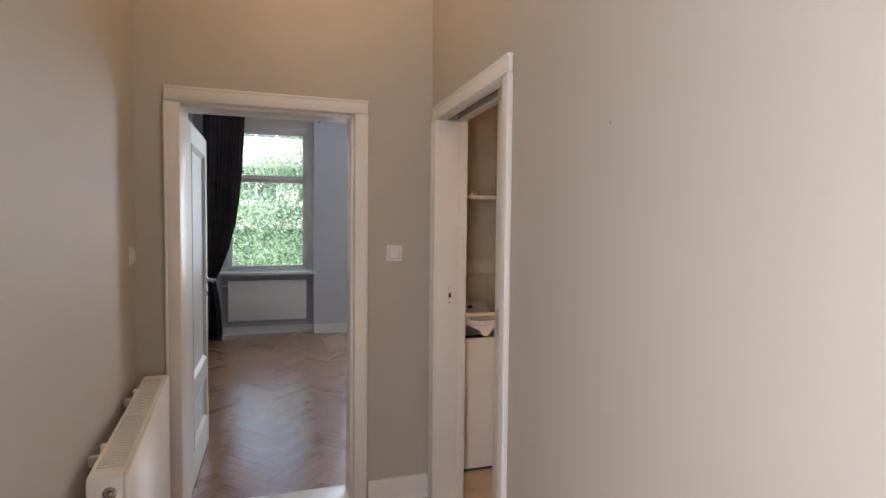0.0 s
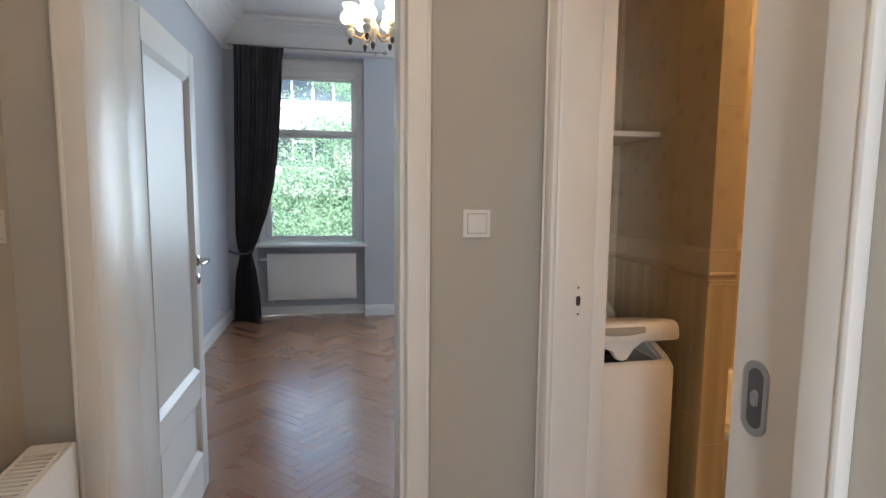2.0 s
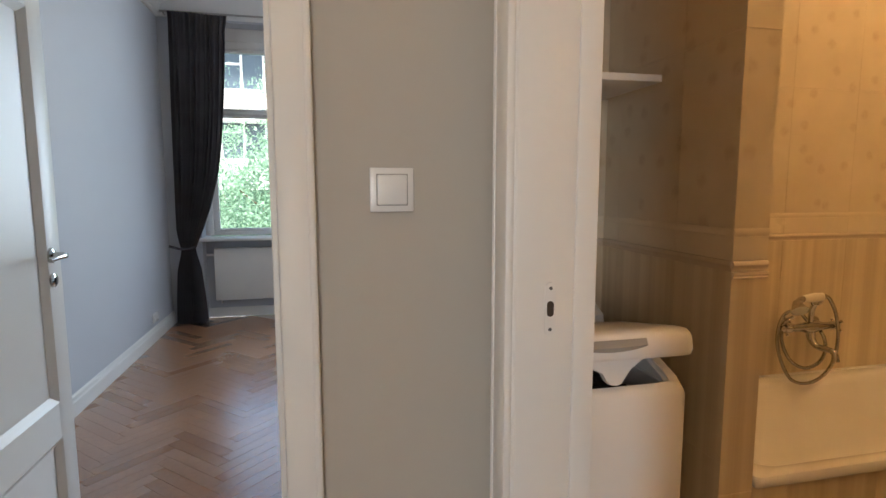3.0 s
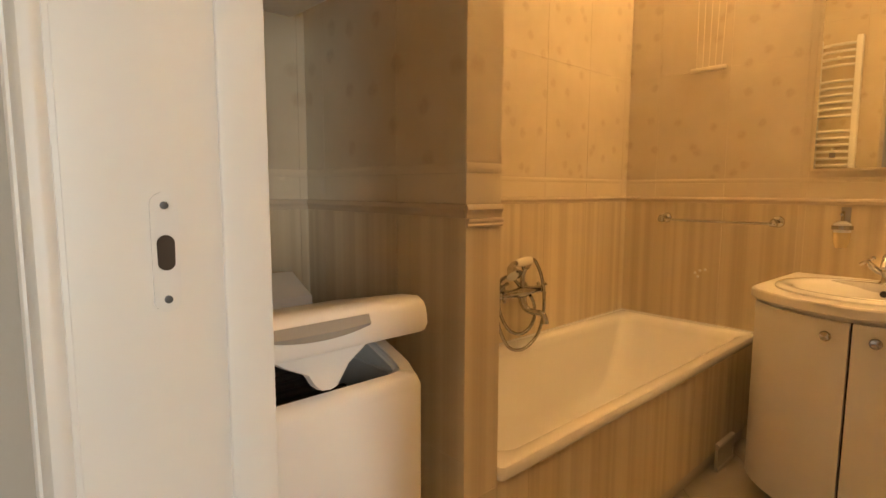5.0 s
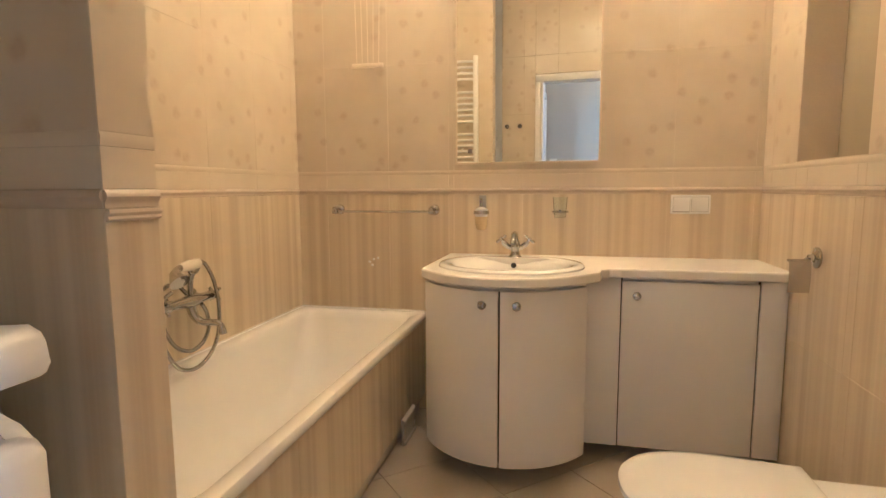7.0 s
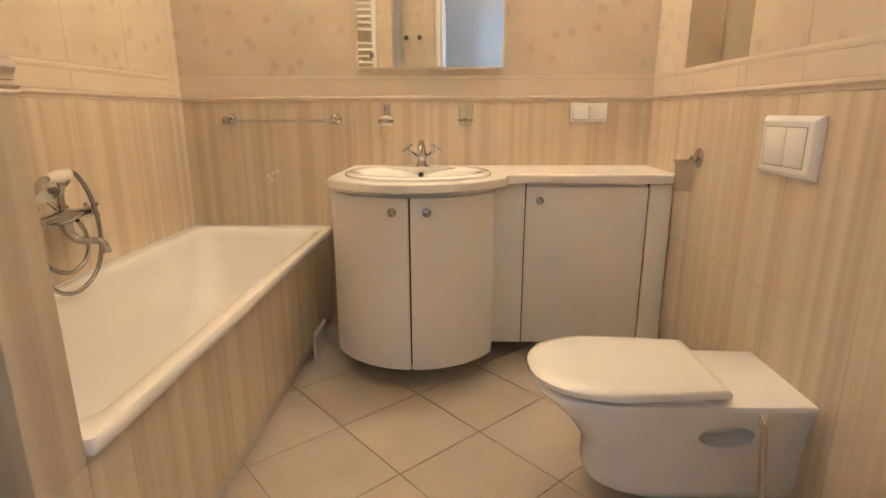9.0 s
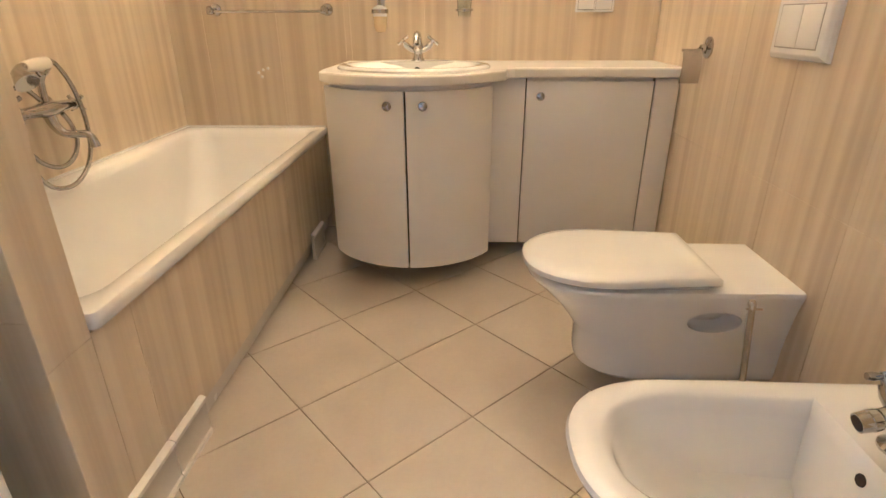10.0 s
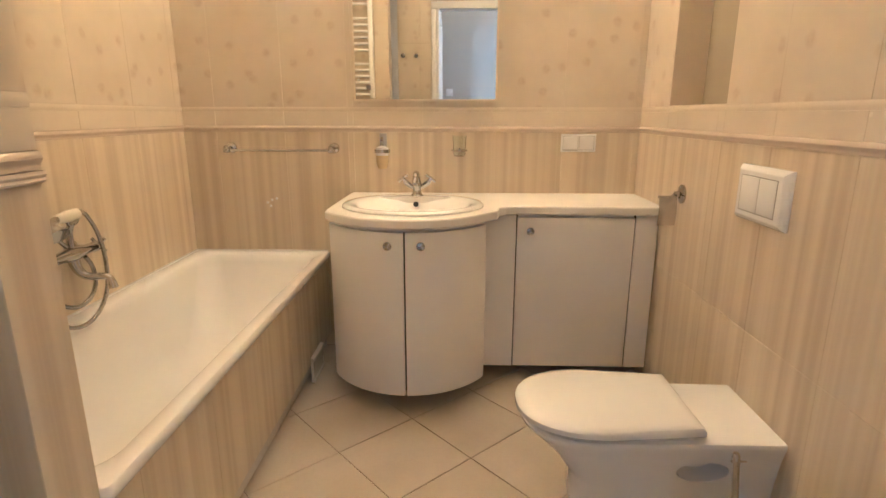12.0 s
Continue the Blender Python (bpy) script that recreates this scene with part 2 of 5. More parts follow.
def part(name, bm, material, parent, label="", smooth=True):
    org = ORIGIN[parent.name]
    ob = link(name, bm, material, org, smooth)
    ob.parent = parent
    ORIGIN[ob.name] = org
    return tagged(ob, label)


def solo(name, bm, material, label, category, smooth=True, group="", kind=""):
    c = sum((v.co for v in bm.verts), Vector()) / len(bm.verts)
    c.z = min(v.co.z for v in bm.verts)
    ob = link(name, bm, material, c, smooth)
    ob.location = c
    ORIGIN[ob.name] = c
    return tagged(ob, label, category, group, kind)


def structure(name, bm, material, label, category, smooth=False):
    ob = link(name, bm, material, (0, 0, 0), smooth)
    ORIGIN[ob.name] = Vector((0, 0, 0))
    return tagged(ob, label, category, "", "structure")


def boxes(*rows, bevel=0.0, segs=2):
    """One bmesh of boxes (x0, x1, y0, y1, z0, z1)."""
    bm = bmesh.new()
    for x0, x1, y0, y1, z0, z1 in rows:
        v = [bm.verts.new(p) for p in ((x0, y0, z0), (x1, y0, z0), (x1, y1, z0), (x0, y1, z0), (x0, y0, z1), (x1, y0, z1), (x1, y1, z1), (x0, y1, z1))]
        for f in ((0, 3, 2, 1), (4, 5, 6, 7), (0, 1, 5, 4), (1, 2, 6, 5), (2, 3, 7, 6), (3, 0, 4, 7)):
            bm.faces.new([v[i] for i in f])
    if bevel:
        bmesh.ops.bevel(bm, geom=bm.edges[:], offset=bevel, segments=segs, affect="EDGES", profile=0.5)
    return bm


def loft(rings, cap_start=True, cap_end=True, closed=True, bm=None):
    bm = bm or bmesh.new()
    vs = [[bm.verts.new(p) for p in r] for r in rings]
    n = len(rings[0])
    for a, b in zip(vs, vs[1:]):
        for i in range(n if closed else n - 1):
            j = (i + 1) % n
            bm.faces.new((a[i], a[j], b[j], b[i]))
    if cap_start:
        bm.faces.new(vs[0][::-1])
    if cap_end:
        bm.faces.new(vs[-1])
    return bm


def lathe(profile, m=None, n=20, bm=None):
    """Turns (radius, height) pairs round z, then places them by m."""
    m = m or Matrix()
    rings = [[m @ Vector((max(r, 0.0004) * math.cos(2 * math.pi * i / n), max(r, 0.0004) * math.sin(2 * math.pi * i / n), z)) for i in range(n)] for r, z in profile]
    return loft(rings, bm=bm)


def tube(points, radius, n=10, bm=None, smooth_steps=0):
    """A round tube along points; radius may be a list."""
    pts = [Vector(p) for p in points]
    if smooth_steps:
        out = []
        for i in range(len(pts) - 1):
            p0, p1, p2, p3 = pts[max(i - 1, 0)], pts[i], pts[i + 1], pts[min(i + 2, len(pts) - 1)]
            for s in range(smooth_steps):
                t = s / smooth_steps
                out.append(0.5 * ((2 * p1) + (p2 - p0) * t + (2 * p0 - 5 * p1 + 4 * p2 - p3) * t * t + (3 * p1 - p0 - 3 * p2 + p3) * t ** 3))
        if isinstance(radius, list):
            k = len(pts) - 1
            radius = [radius[i // smooth_steps] + (radius[i // smooth_steps + 1] - radius[i // smooth_steps]) * (i % smooth_steps) / smooth_steps for i in range(k * smooth_steps)] + [radius[-1]]
        pts = out + [pts[-1]]
    rads = radius if isinstance(radius, list) else [radius] * len(pts)
    side = None
    rings = []
    for i, p in enumerate(pts):
        d = (pts[min(i + 1, len(pts) - 1)] - pts[max(i - 1, 0)]).normalized()
        if side is None:
            side = d.orthogonal().normalized()
        side = (side - d * side.dot(d)).normalized()
        up = d.cross(side)
        rings.append([p + rads[i] * (math.cos(2 * math.pi * k / n) * side + math.sin(2 * math.pi * k / n) * up) for k in range(n)])
    return loft(rings, bm=bm)


def rrect(x0, x1, y0, y1, r, z, k=5):
    """A rounded rectangle ring at height z."""
    out = []
    for cx, cy, a0 in ((x1 - r, y1 - r, 0), (x0 + r, y1 - r, 90), (x0 + r, y0 + r, 180), (x1 - r, y0 + r, 270)):
        for i in range(k + 1):
            a = radians(a0 + 90 * i / k)
            out.append((cx + r * math.cos(a), cy + r * math.sin(a), z))
    return out


def prism(outline, z0, z1, bevel=0.0):
    bm = loft([[(x, y, z0) for x, y in outline], [(x, y, z1) for x, y in outline]])
    if bevel:
        edges = [e for e in bm.edges if abs(e.verts[0].co.z - e.verts[1].co.z) < 1e-6]
        bmesh.ops.bevel(bm, geom=edges, offset=bevel, segments=3, affect="EDGES", profile=0.5)
    return bm


def clip_poly(poly, x0, x1, y0, y1):
    for axis, lim, sign in ((0, x0, 1), (0, x1, -1), (1, y0, 1), (1, y1, -1)):
        out = []
        for i, p in enumerate(poly):
            q = poly[(i + 1) % len(poly)]
            pi, qi = sign * (p[axis] - lim) >= 0, sign * (q[axis] - lim) >= 0
            if pi:
                out.append(p)
            if pi != qi:
                t = (lim - p[axis]) / (q[axis] - p[axis])
                out.append((p[0] + t * (q[0] - p[0]), p[1] + t * (q[1] - p[1])))
        poly = out
        if len(poly) < 3:
            return []
    return poly


def area_of(poly):
    return abs(sum(p[0] * q[1] - q[0] * p[1] for p, q in zip(poly, poly[1:] + poly[:1]))) / 2


def rot_x(a):
    return Matrix.Rotation(radians(a), 4, "X")


def rot_y(a):
    return Matrix.Rotation(radians(a), 4, "Y")


def rot_z(a):
    return Matrix.Rotation(radians(a), 4, "Z")


def at(x, y, z):
    return Matrix.Translation((x, y, z))

# ---- plan ----
HALL_W, HALL_E, HALL_N, HALL_S = -0.71, 0.70, 2.855, -2.0
ROOM_W, ROOM_E, ROOM_S, ROOM_N, ROOM_H = -1.085, 3.0, 3.10, 7.49, 3.22
BATH_W, BATH_E, BATH_S, BATH_N, BATH_H = 0.823, 3.323, 1.530, 3.717, 2.75
HALL_H = 3.25
DOOR_X0, DOOR_X1, DOOR_H = -0.516, 0.290, 2.033
BD_Y0, BD_Y1, BD_H = 1.902, 2.729, 2.01
PIL_X0, PIL_X1, PIL_Y = 1.431, 1.542, 3.048
SKEW = 0.075  # the hall's west wall leans east going south, metres per metre

# ---- setting: hall ----


def skew_x(y):
    return HALL_W + SKEW * (HALL_N - y)




def west_piece(y0, y1, z0, z1):
    return [[(skew_x(y0), y0, z), (skew_x(y1), y1, z), (skew_x(y1) - 0.2, y1, z), (skew_x(y0) - 0.2, y0, z)] for z in (z0, z1)]


# a doorway behind the start of the walk lets daylight in from the west
west = loft(west_piece(HALL_S, -1.0, 0, HALL_H))
loft(west_piece(-0.1, HALL_N, 0, HALL_H), bm=west)
loft(west_piece(-1.0, -0.1, 2.45, HALL_H), bm=west)
structure("wall_hall_west", west, hall_paint, "smooth beige painted hall wall", "wall")
structure("wall_hall_north", boxes(
    (-1.265, DOOR_X0 - 0.02, HALL_N, ROOM_S, 0, ROOM_H), (DOOR_X1 + 0.02, HALL_E, HALL_N, ROOM_S, 0, ROOM_H),
    (DOOR_X0 - 0.02, DOOR_X1 + 0.02, HALL_N, ROOM_S, DOOR_H + 0.02, ROOM_H)), hall_paint, "beige painted wall with a doorway", "wall")
structure("wall_hall_east", boxes(
    (HALL_E, 0.745, HALL_S, BD_Y0 - 0.012, 0, HALL_H), (0.803, BATH_W - 0.012, HALL_S, BD_Y0 - 0.012, 0, HALL_H),
    (HALL_E, BATH_W - 0.012, BD_Y1 + 0.012, HALL_N - 0.001, 0, HALL_H), (HALL_E, 0.745, BD_Y0 - 0.012, BD_Y1 + 0.012, BD_H + 0.012, HALL_H),
    (0.803, BATH_W - 0.012, BD_Y0 - 0.012, BD_Y1 + 0.012, BD_H + 0.012, HALL_H)), hall_paint, "beige painted wall with a pocket doorway", "wall")
structure("wall_hall_south", boxes(
    (-0.6, HALL_E, HALL_S - 0.15, HALL_S, 0, HALL_H)), hall_paint, "beige painted end wall", "wall")
structure("ceiling_hall", boxes((-1.0, HALL_E + 0.145, HALL_S - 0.15, HALL_N, HALL_H, HALL_H + 0.15)), ceiling_paint, "white painted hall ceiling", "ceiling")
structure("floor_hall", boxes((-1.0, 0.77, HALL_S - 0.15, 2.99, -0.12, -0.004)), plank_mat, "brown wooden hall floor", "floor")
structure("baseboard_hall", boxes(
    (0.365, 0.70, HALL_N - 0.016, HALL_N, 0, 0.13), (0.365, 0.70, HALL_N - 0.02, HALL_N - 0.0, 0, 0.02), bevel=0.003), white_gloss, "white painted baseboard", "baseboard")
structure("baseboard_hall_east", boxes((0.684, 0.70, HALL_S, BD_Y0 - 0.09, 0, 0.13), bevel=0.003), white_gloss, "white painted baseboard", "baseboard")


def casing(name, label, horizontal, a0, a1, h, face, out, width, depth0, depth1, mat):
    """A door frame: moulded casing on one face, jamb lining through the wall. Runs along x if horizontal, else along y."""
    fr = thing(name, label, "door frame", (0, 0, 0), kind="structure")

    def put(rows, bev):
        if not horizontal:
            rows = [(c, d, a, b, e, f) for a, b, c, d, e, f in rows]
        return boxes(*rows, bevel=bev)
    f0, f1 = sorted((face, face + out * 0.02))
    g0, g1 = sorted((face, face + out * 0.024))
    w2 = width * 0.2
    for x0, x1 in ((a0 - width, a0), (a1, a1 + width)):
        o = x0 - 0.002 if x1 == a0 else x1 - w2 + 0.002
        part("casing_side", put([(x0, x1, f0, f1, 0, h)], 0.008), mat, fr)
        part("casing_edge", put([(o, o + w2, g0, g1, 0, h)], 0.006), mat, fr)
    part("casing_head", put([(a0 - width, a1 + width, f0, f1, h, h + width)], 0.008), mat, fr)
    part("casing_edge", put([(a0 - width - 0.002, a1 + width + 0.002, g0, g1, h + width - w2, h + width + 0.002)], 0.006), mat, fr)
    d0, d1 = sorted((depth0, depth1))
    part("jamb", put([(a0 - 0.02, a0, d0, d1, 0, h)], 0.002), mat, fr)
    part("jamb", put([(a1, a1 + 0.02, d0, d1, 0, h)], 0.002), mat, fr)
    part("head_jamb", put([(a0 - 0.02, a1 + 0.02, d0, d1, h, h + 0.02)], 0.002), mat, fr)
    return fr


hall_frame = casing("door_frame_1", "white painted wooden door frame", True, DOOR_X0, DOOR_X1, DOOR_H, HALL_N, -1, 0.066, HALL_N - 0.004, ROOM_S + 0.004, white_gloss)
for x0, x1 in ((DOOR_X1 - 0.014, DOOR_X1),):
    part("door_stop", boxes((x0, x1, HALL_N + 0.03, ROOM_S - 0.05, 0, DOOR_H - 0.014), bevel=0.002), white_gloss, hall_frame)
part("door_stop", boxes((DOOR_X0, DOOR_X1, HALL_N + 0.03, ROOM_S - 0.05, DOOR_H - 0.014, DOOR_H), bevel=0.002), white_gloss, hall_frame)
part("threshold", boxes((DOOR_X0, DOOR_X1, HALL_N + 0.02, ROOM_S - 0.02, -0.004, 0.012), bevel=0.004), white_gloss, hall_frame)

bath_frame = casing("door_frame_2", "white painted frame of a sliding door", False, BD_Y0, BD_Y1, BD_H, HALL_E, -1, 0.066, HALL_E - 0.004, 0.742, white_gloss)
part("strike_jamb", boxes((0.7, 0.812, BD_Y1 - 0.002, BD_Y1 + 0.018, 0, BD_H + 0.0), bevel=0.001), white_gloss, bath_frame)
part("stop_bead", boxes((0.812, BATH_W + 0.032, BD_Y1 - 0.005, BD_Y1 + 0.018, 0, BD_H), bevel=0.003), white_gloss, bath_frame)
part("jamb", boxes((0.806, BATH_W + 0.004, BD_Y0 - 0.012, BD_Y0, 0, BD_H), bevel=0.002), white_gloss, bath_frame)
part("head_jamb", boxes((0.806, BATH_W + 0.004, BD_Y0 - 0.012, BD_Y1 + 0.012, BD_H, BD_H + 0.02), bevel=0.002), white_gloss, bath_frame)
part("track", boxes((0.757, 0.791, BD_Y0, BD_Y1, BD_H + 0.03, BD_H + 0.05)), rubber_dark, bath_frame, "dark sliding track")
for y0, y1 in ((BD_Y0 - 0.066, BD_Y0), (BD_Y1, BD_Y1 + 0.066)):
    part("casing_side", boxes((BATH_W, BATH_W + 0.028, y0 + (0.02 if y0 > 2.5 else 0), y1, 0, BD_H), bevel=0.004), white_gloss, bath_frame)
part("casing_head", boxes((BATH_W, BATH_W + 0.022, BD_Y0 - 0.066, BD_Y1 + 0.066, BD_H, BD_H + 0.066), bevel=0.004), white_gloss, bath_frame)
# strike plate in the jamb
part("strike_plate", loft([[(0.766 + 0.0105 * c, BD_Y1 - 0.002 - d, 1.113 + (0.038 if s >= 0 else -0.038) + 0.0105 * s) for c, s in [(math.cos(2 * math.pi * i / 24), math.sin(2 * math.pi * i / 24)) for i in range(24)]] for d in (-0.001, 0.002)]), plastic_white, bath_frame, "painted strike plate")
# solid dark inset, coloured like the shade inside a lock hole
part("keyhole", loft([[(0.766 + 0.0068 * math.cos(a), BD_Y1 - 0.002 - d, 1.113 + (0.0075 if math.sin(a) >= 0 else -0.0075) + 0.0068 * math.sin(a)) for a in [2 * math.pi * i / 20 for i in range(20)]] for d in (0.0, 0.0026)]), hole_dark, bath_frame, "dark lock hole")
for z in (1.075, 1.151):
    part("screw", lathe([(0.0032, 0), (0.0032, 0.0016), (0.0015, 0.002)], at(0.766, BD_Y1 - 0.0038, z) @ rot_x(90), 12), recess_grey, bath_frame)

# ---- setting: room beyond ----
WIN = [(-0.785, 0.39), (1.055, 2.23)]
SILL_Z, WIN_TOP = 0.84, 2.90
rows = [(ROOM_W - 0.2, WIN[0][0], ROOM_N, ROOM_N + 0.45, 0, ROOM_H), (WIN[0][1], WIN[1][0], ROOM_N, ROOM_N + 0.45, 0, ROOM_H), (WIN[1][1], ROOM_E + 0.2, ROOM_N, ROOM_N + 0.45, 0, ROOM_H)]
for x0, x1 in WIN:
    rows += [(x0, x1, ROOM_N, ROOM_N + 0.45, WIN_TOP, ROOM_H), (x0, x1, ROOM_N + 0.17, ROOM_N + 0.45, 0, SILL_Z - 0.03)]
structure("wall_room_north", boxes(*rows), room_paint, "pale grey wall with two tall window recesses", "wall")
structure("wall_room_west", boxes((ROOM_W - 0.2, ROOM_W, ROOM_S, ROOM_N, 0, ROOM_H)), room_paint, "pale grey painted wall", "wall")
structure("wall_room_east", boxes((ROOM_E, ROOM_E + 0.2, 4.1, ROOM_N, 0, ROOM_H)), room_paint, "pale grey painted wall", "wall")
structure("wall_room_south", boxes((DOOR_X1 + 0.45, ROOM_E, 3.95, 4.1, 0, ROOM_H), (DOOR_X1 + 0.42, DOOR_X1 + 0.55, ROOM_S, 4.1, 0, ROOM_H)), room_paint, "pale grey painted wall", "wall")
structure("ceiling_room", boxes((ROOM_W - 0.2, ROOM_E + 0.2, ROOM_S, ROOM_N + 0.45, ROOM_H, ROOM_H + 0.15)), ceiling_paint, "white plaster ceiling", "ceiling")
structure("floor_room_base", boxes((ROOM_W, 0.717, 2.99, 4.1, -0.12, -0.006), (ROOM_W, ROOM_E, 4.1, ROOM_N + 0.17, -0.12, -0.006)), floor_grout, "dark underlay of a parquet floor", "floor")
CORN = [(0.0, -0.30), (0.015, -0.30), (0.025, -0.285), (0.025, -0.26), (0.04, -0.24), (0.07, -0.20), (0.12, -0.13), (0.17, -0.09), (0.21, -0.07), (0.21, -0.05), (0.25, -0.04), (0.25, -0.01), (0.28, 0.0), (0.0, 0.0)]
structure("trim_cornice_north", loft([[(x, ROOM_N - d, ROOM_H + h - 0.001) for d, h in CORN] for x in (ROOM_W, ROOM_E)]), ceiling_paint, "white moulded plaster cornice", "cornice")
structure("trim_cornice_west", loft([[(ROOM_W + d, y, ROOM_H + h - 0.002) for d, h in CORN] for y in (ROOM_S, ROOM_N)]), ceiling_paint, "white moulded plaster cornice", "cornice")
BASE = [(0, 0), (0.02, 0), (0.02, 0.085), (0.015, 0.095), (0.012, 0.115), (0.004, 0.125), (0, 0.125)]
structure("baseboard_room_north", loft([[(x, ROOM_N - d, h) for d, h in BASE] for x in (0.39, 1.055)]), white_gloss, "white painted baseboard", "baseboard")
structure("baseboard_room_west", loft([[(ROOM_W + d, y, h) for d, h in BASE] for y in (ROOM_S + 0.01, ROOM_N - 0.0)]), white_gloss, "white painted baseboard", "baseboard")
structure("baseboard_recess", boxes((WIN[0][0], WIN[0][1], ROOM_N + 0.155, ROOM_N + 0.17, 0, 0.10), bevel=0.003), white_gloss, "grey-white baseboard in the window recess", "baseboard")


def window(i, x0, x1):
    y = ROOM_N + 0.20
    w = thing("window_%d" % i, "white framed window with an upper and a lower pane", "window", (0, 0, 0), kind="structure")
    f, z0, z1, zt = 0.075, SILL_Z + 0.005, WIN_TOP - 0.12, 2.066
    for a, b in ((x0, x0 + f), (x1 - f, x1)):
        part("frame_side", boxes((a, b, y, y + 0.07, z0, z1), bevel=0.006), white_gloss, w)
    part("frame_head", boxes((x0 + f, x1 - f, y, y + 0.07, z1 - f, z1), bevel=0.006), white_gloss, w)
    part("frame_foot", boxes((x0 + f, x1 - f, y, y + 0.07, z0, z0 + f * 0.55), bevel=0.006), white_gloss, w)
    part("transom", boxes((x0 + f, x1 - f, y - 0.008, y + 0.07, zt, zt + 0.03), bevel=0.006), white_gloss, w)
    s = 0.06
    for a, b in ((z0 + f * 0.55, zt), (zt + 0.03, z1 - f)):
        sash = part("sash", boxes((x0 + f, x0 + f + s, y + 0.012, y + 0.058, a, b), (x1 - f - s, x1 - f, y + 0.012, y + 0.058, a, b),
                                  (x0 + f + s, x1 - f - s, y + 0.012, y + 0.058, a, a + s * 0.5), (x0 + f + s, x1 - f - s, y + 0.012, y + 0.058, b - s * 0.5, b), bevel=0.005), white_gloss, w)
        p = part("pane", boxes((x0 + f + s - 0.005, x1 - f - s + 0.005, y + 0.03, y + 0.036, a + s * 0.5 - 0.005, b - s * 0.5 + 0.005)), glass, sash, "clear glass pane", False)
        p.visible_shadow = False
    sill = boxes((x0 - 0.02, x1 + 0.025, ROOM_N - 0.07, y, SILL_Z - 0.03, SILL_Z), bevel=0.008)
    part("window_sill", sill, white_gloss, w)
    part("blind_box", boxes((x0, x1, y - 0.01, y + 0.1, z1, WIN_TOP)), white_gloss, w)
    return w


for i, (x0, x1) in enumerate(WIN):
    window(i + 1, x0, x1)

# ---- setting: bathroom ----
AX0, AX1, AZ0, AZ1, AD = 2.51, 2.985, 1.235, 2.35, 0.13
wall_be = structure("wall_bath_east", boxes((BATH_E + 0.0025, BATH_E + 0.2, BATH_S - 0.2, BATH_N + 0.2, 0, BATH_H)), grout, "bathroom wall behind beige tiles", "wall")
wall_bn = structure("wall_bath_north", boxes((BATH_W - 0.1, BATH_E + 0.0025, BATH_N + 0.0025, BATH_N + 0.15, 0, BATH_H)), grout, "bathroom wall behind beige tiles", "wall")
wall_bs = structure("wall_bath_south", boxes(
    (BATH_W, AX0, BATH_S - 0.2, BATH_S - 0.0025, 0, BATH_H), (AX1, BATH_E + 0.01, BATH_S - 0.2, BATH_S - 0.0025, 0, BATH_H),
    (AX0, AX1, BATH_S - 0.2, BATH_S - 0.0025, 0, AZ0 - 0.01), (AX0, AX1, BATH_S - 0.2, BATH_S - 0.0025, AZ1, BATH_H)), grout, "bathroom wall behind beige tiles with an alcove", "wall")
structure("alcove_back", boxes((AX0 - 0.01, AX1 + 0.01, BATH_S - 0.2 - 0.02, BATH_S - AD, AZ0 - 0.02, AZ1 + 0.02)), alcove_shaded_paint, "tan back of a wall alcove, darkened for its shade", "wall")
wall_bw = structure("wall_bath_west", boxes(
    (BATH_W - 0.011, BATH_W - 0.004, BATH_S - 0.19, BD_Y0 - 0.012, 0, BATH_H), (BATH_W - 0.011, BATH_W - 0.004, BD_Y1 + 0.021, BATH_N + 0.01, 0, BATH_H),
    (BATH_W - 0.011, BATH_W - 0.004, BD_Y0 - 0.012, BD_Y1 + 0.021, BD_H + 0.021, BATH_H)), grout, "bathroom wall around the doorway", "wall")
structure("wall_niche_west", boxes((HALL_E, BATH_W - 0.012, HALL_N + 0.001, BATH_N + 0.15, 0, BATH_H)), grout, "side wall of the washing machine niche", "wall")
pil = structure("wall_partition", boxes((PIL_X0 + 0.0025, PIL_X1 - 0.0025, PIL_Y + 0.0025, BATH_N + 0.002, 0, BATH_H)), grout, "short tiled partition beside the bathtub", "wall")
structure("ceiling_bath", boxes((BATH_W - 0.14, BATH_E + 0.2, BATH_S - 0.2, BATH_N + 0.15, BATH_H, BATH_H + 0.15)), bath_ceiling_paint, "white bathroom ceiling", "ceiling")
floor_b = structure("floor_bath", boxes((0.77, BATH_E + 0.01, BATH_S - 0.01, BATH_N + 0.01, -0.12, -0.003)), floor_grout, "brown-grouted bathroom floor", "floor")

# ---- light fittings ----
for x, y in BULBS:
    sp = thing("ceiling_spotlight", "small round lit ceiling spotlight", "lamp", (x, y, BATH_H), group="bathroom spotlights")
    part("ring", lathe([(0.028, 0), (0.045, 0), (0.045, -0.012), (0.03, -0.02), (0.028, -0.01)], at(x, y, BATH_H), 24), chrome, sp)
    part("bulb", lathe([(0.0, -0.004), (0.026, -0.004), (0.026, -0.008), (0.0, -0.008)], at(x, y, BATH_H), 20), bulb_glow, sp)
hl = thing("ceiling_lamp", "round lit hall ceiling lamp", "lamp", (0.05, 2.2, HALL_H))
part("base", lathe([(0.0, 0), (0.07, 0), (0.07, -0.025), (0.0, -0.025)], at(0.05, 2.2, HALL_H)), chrome, hl)
part("bulb", lathe([(0.0, -0.025), (0.03, -0.03), (0.045, -0.07), (0.035, -0.1), (0.0, -0.115)], at(0.05, 2.2, HALL_H)), bulb_glow, hl)

# ---- things: hall ----


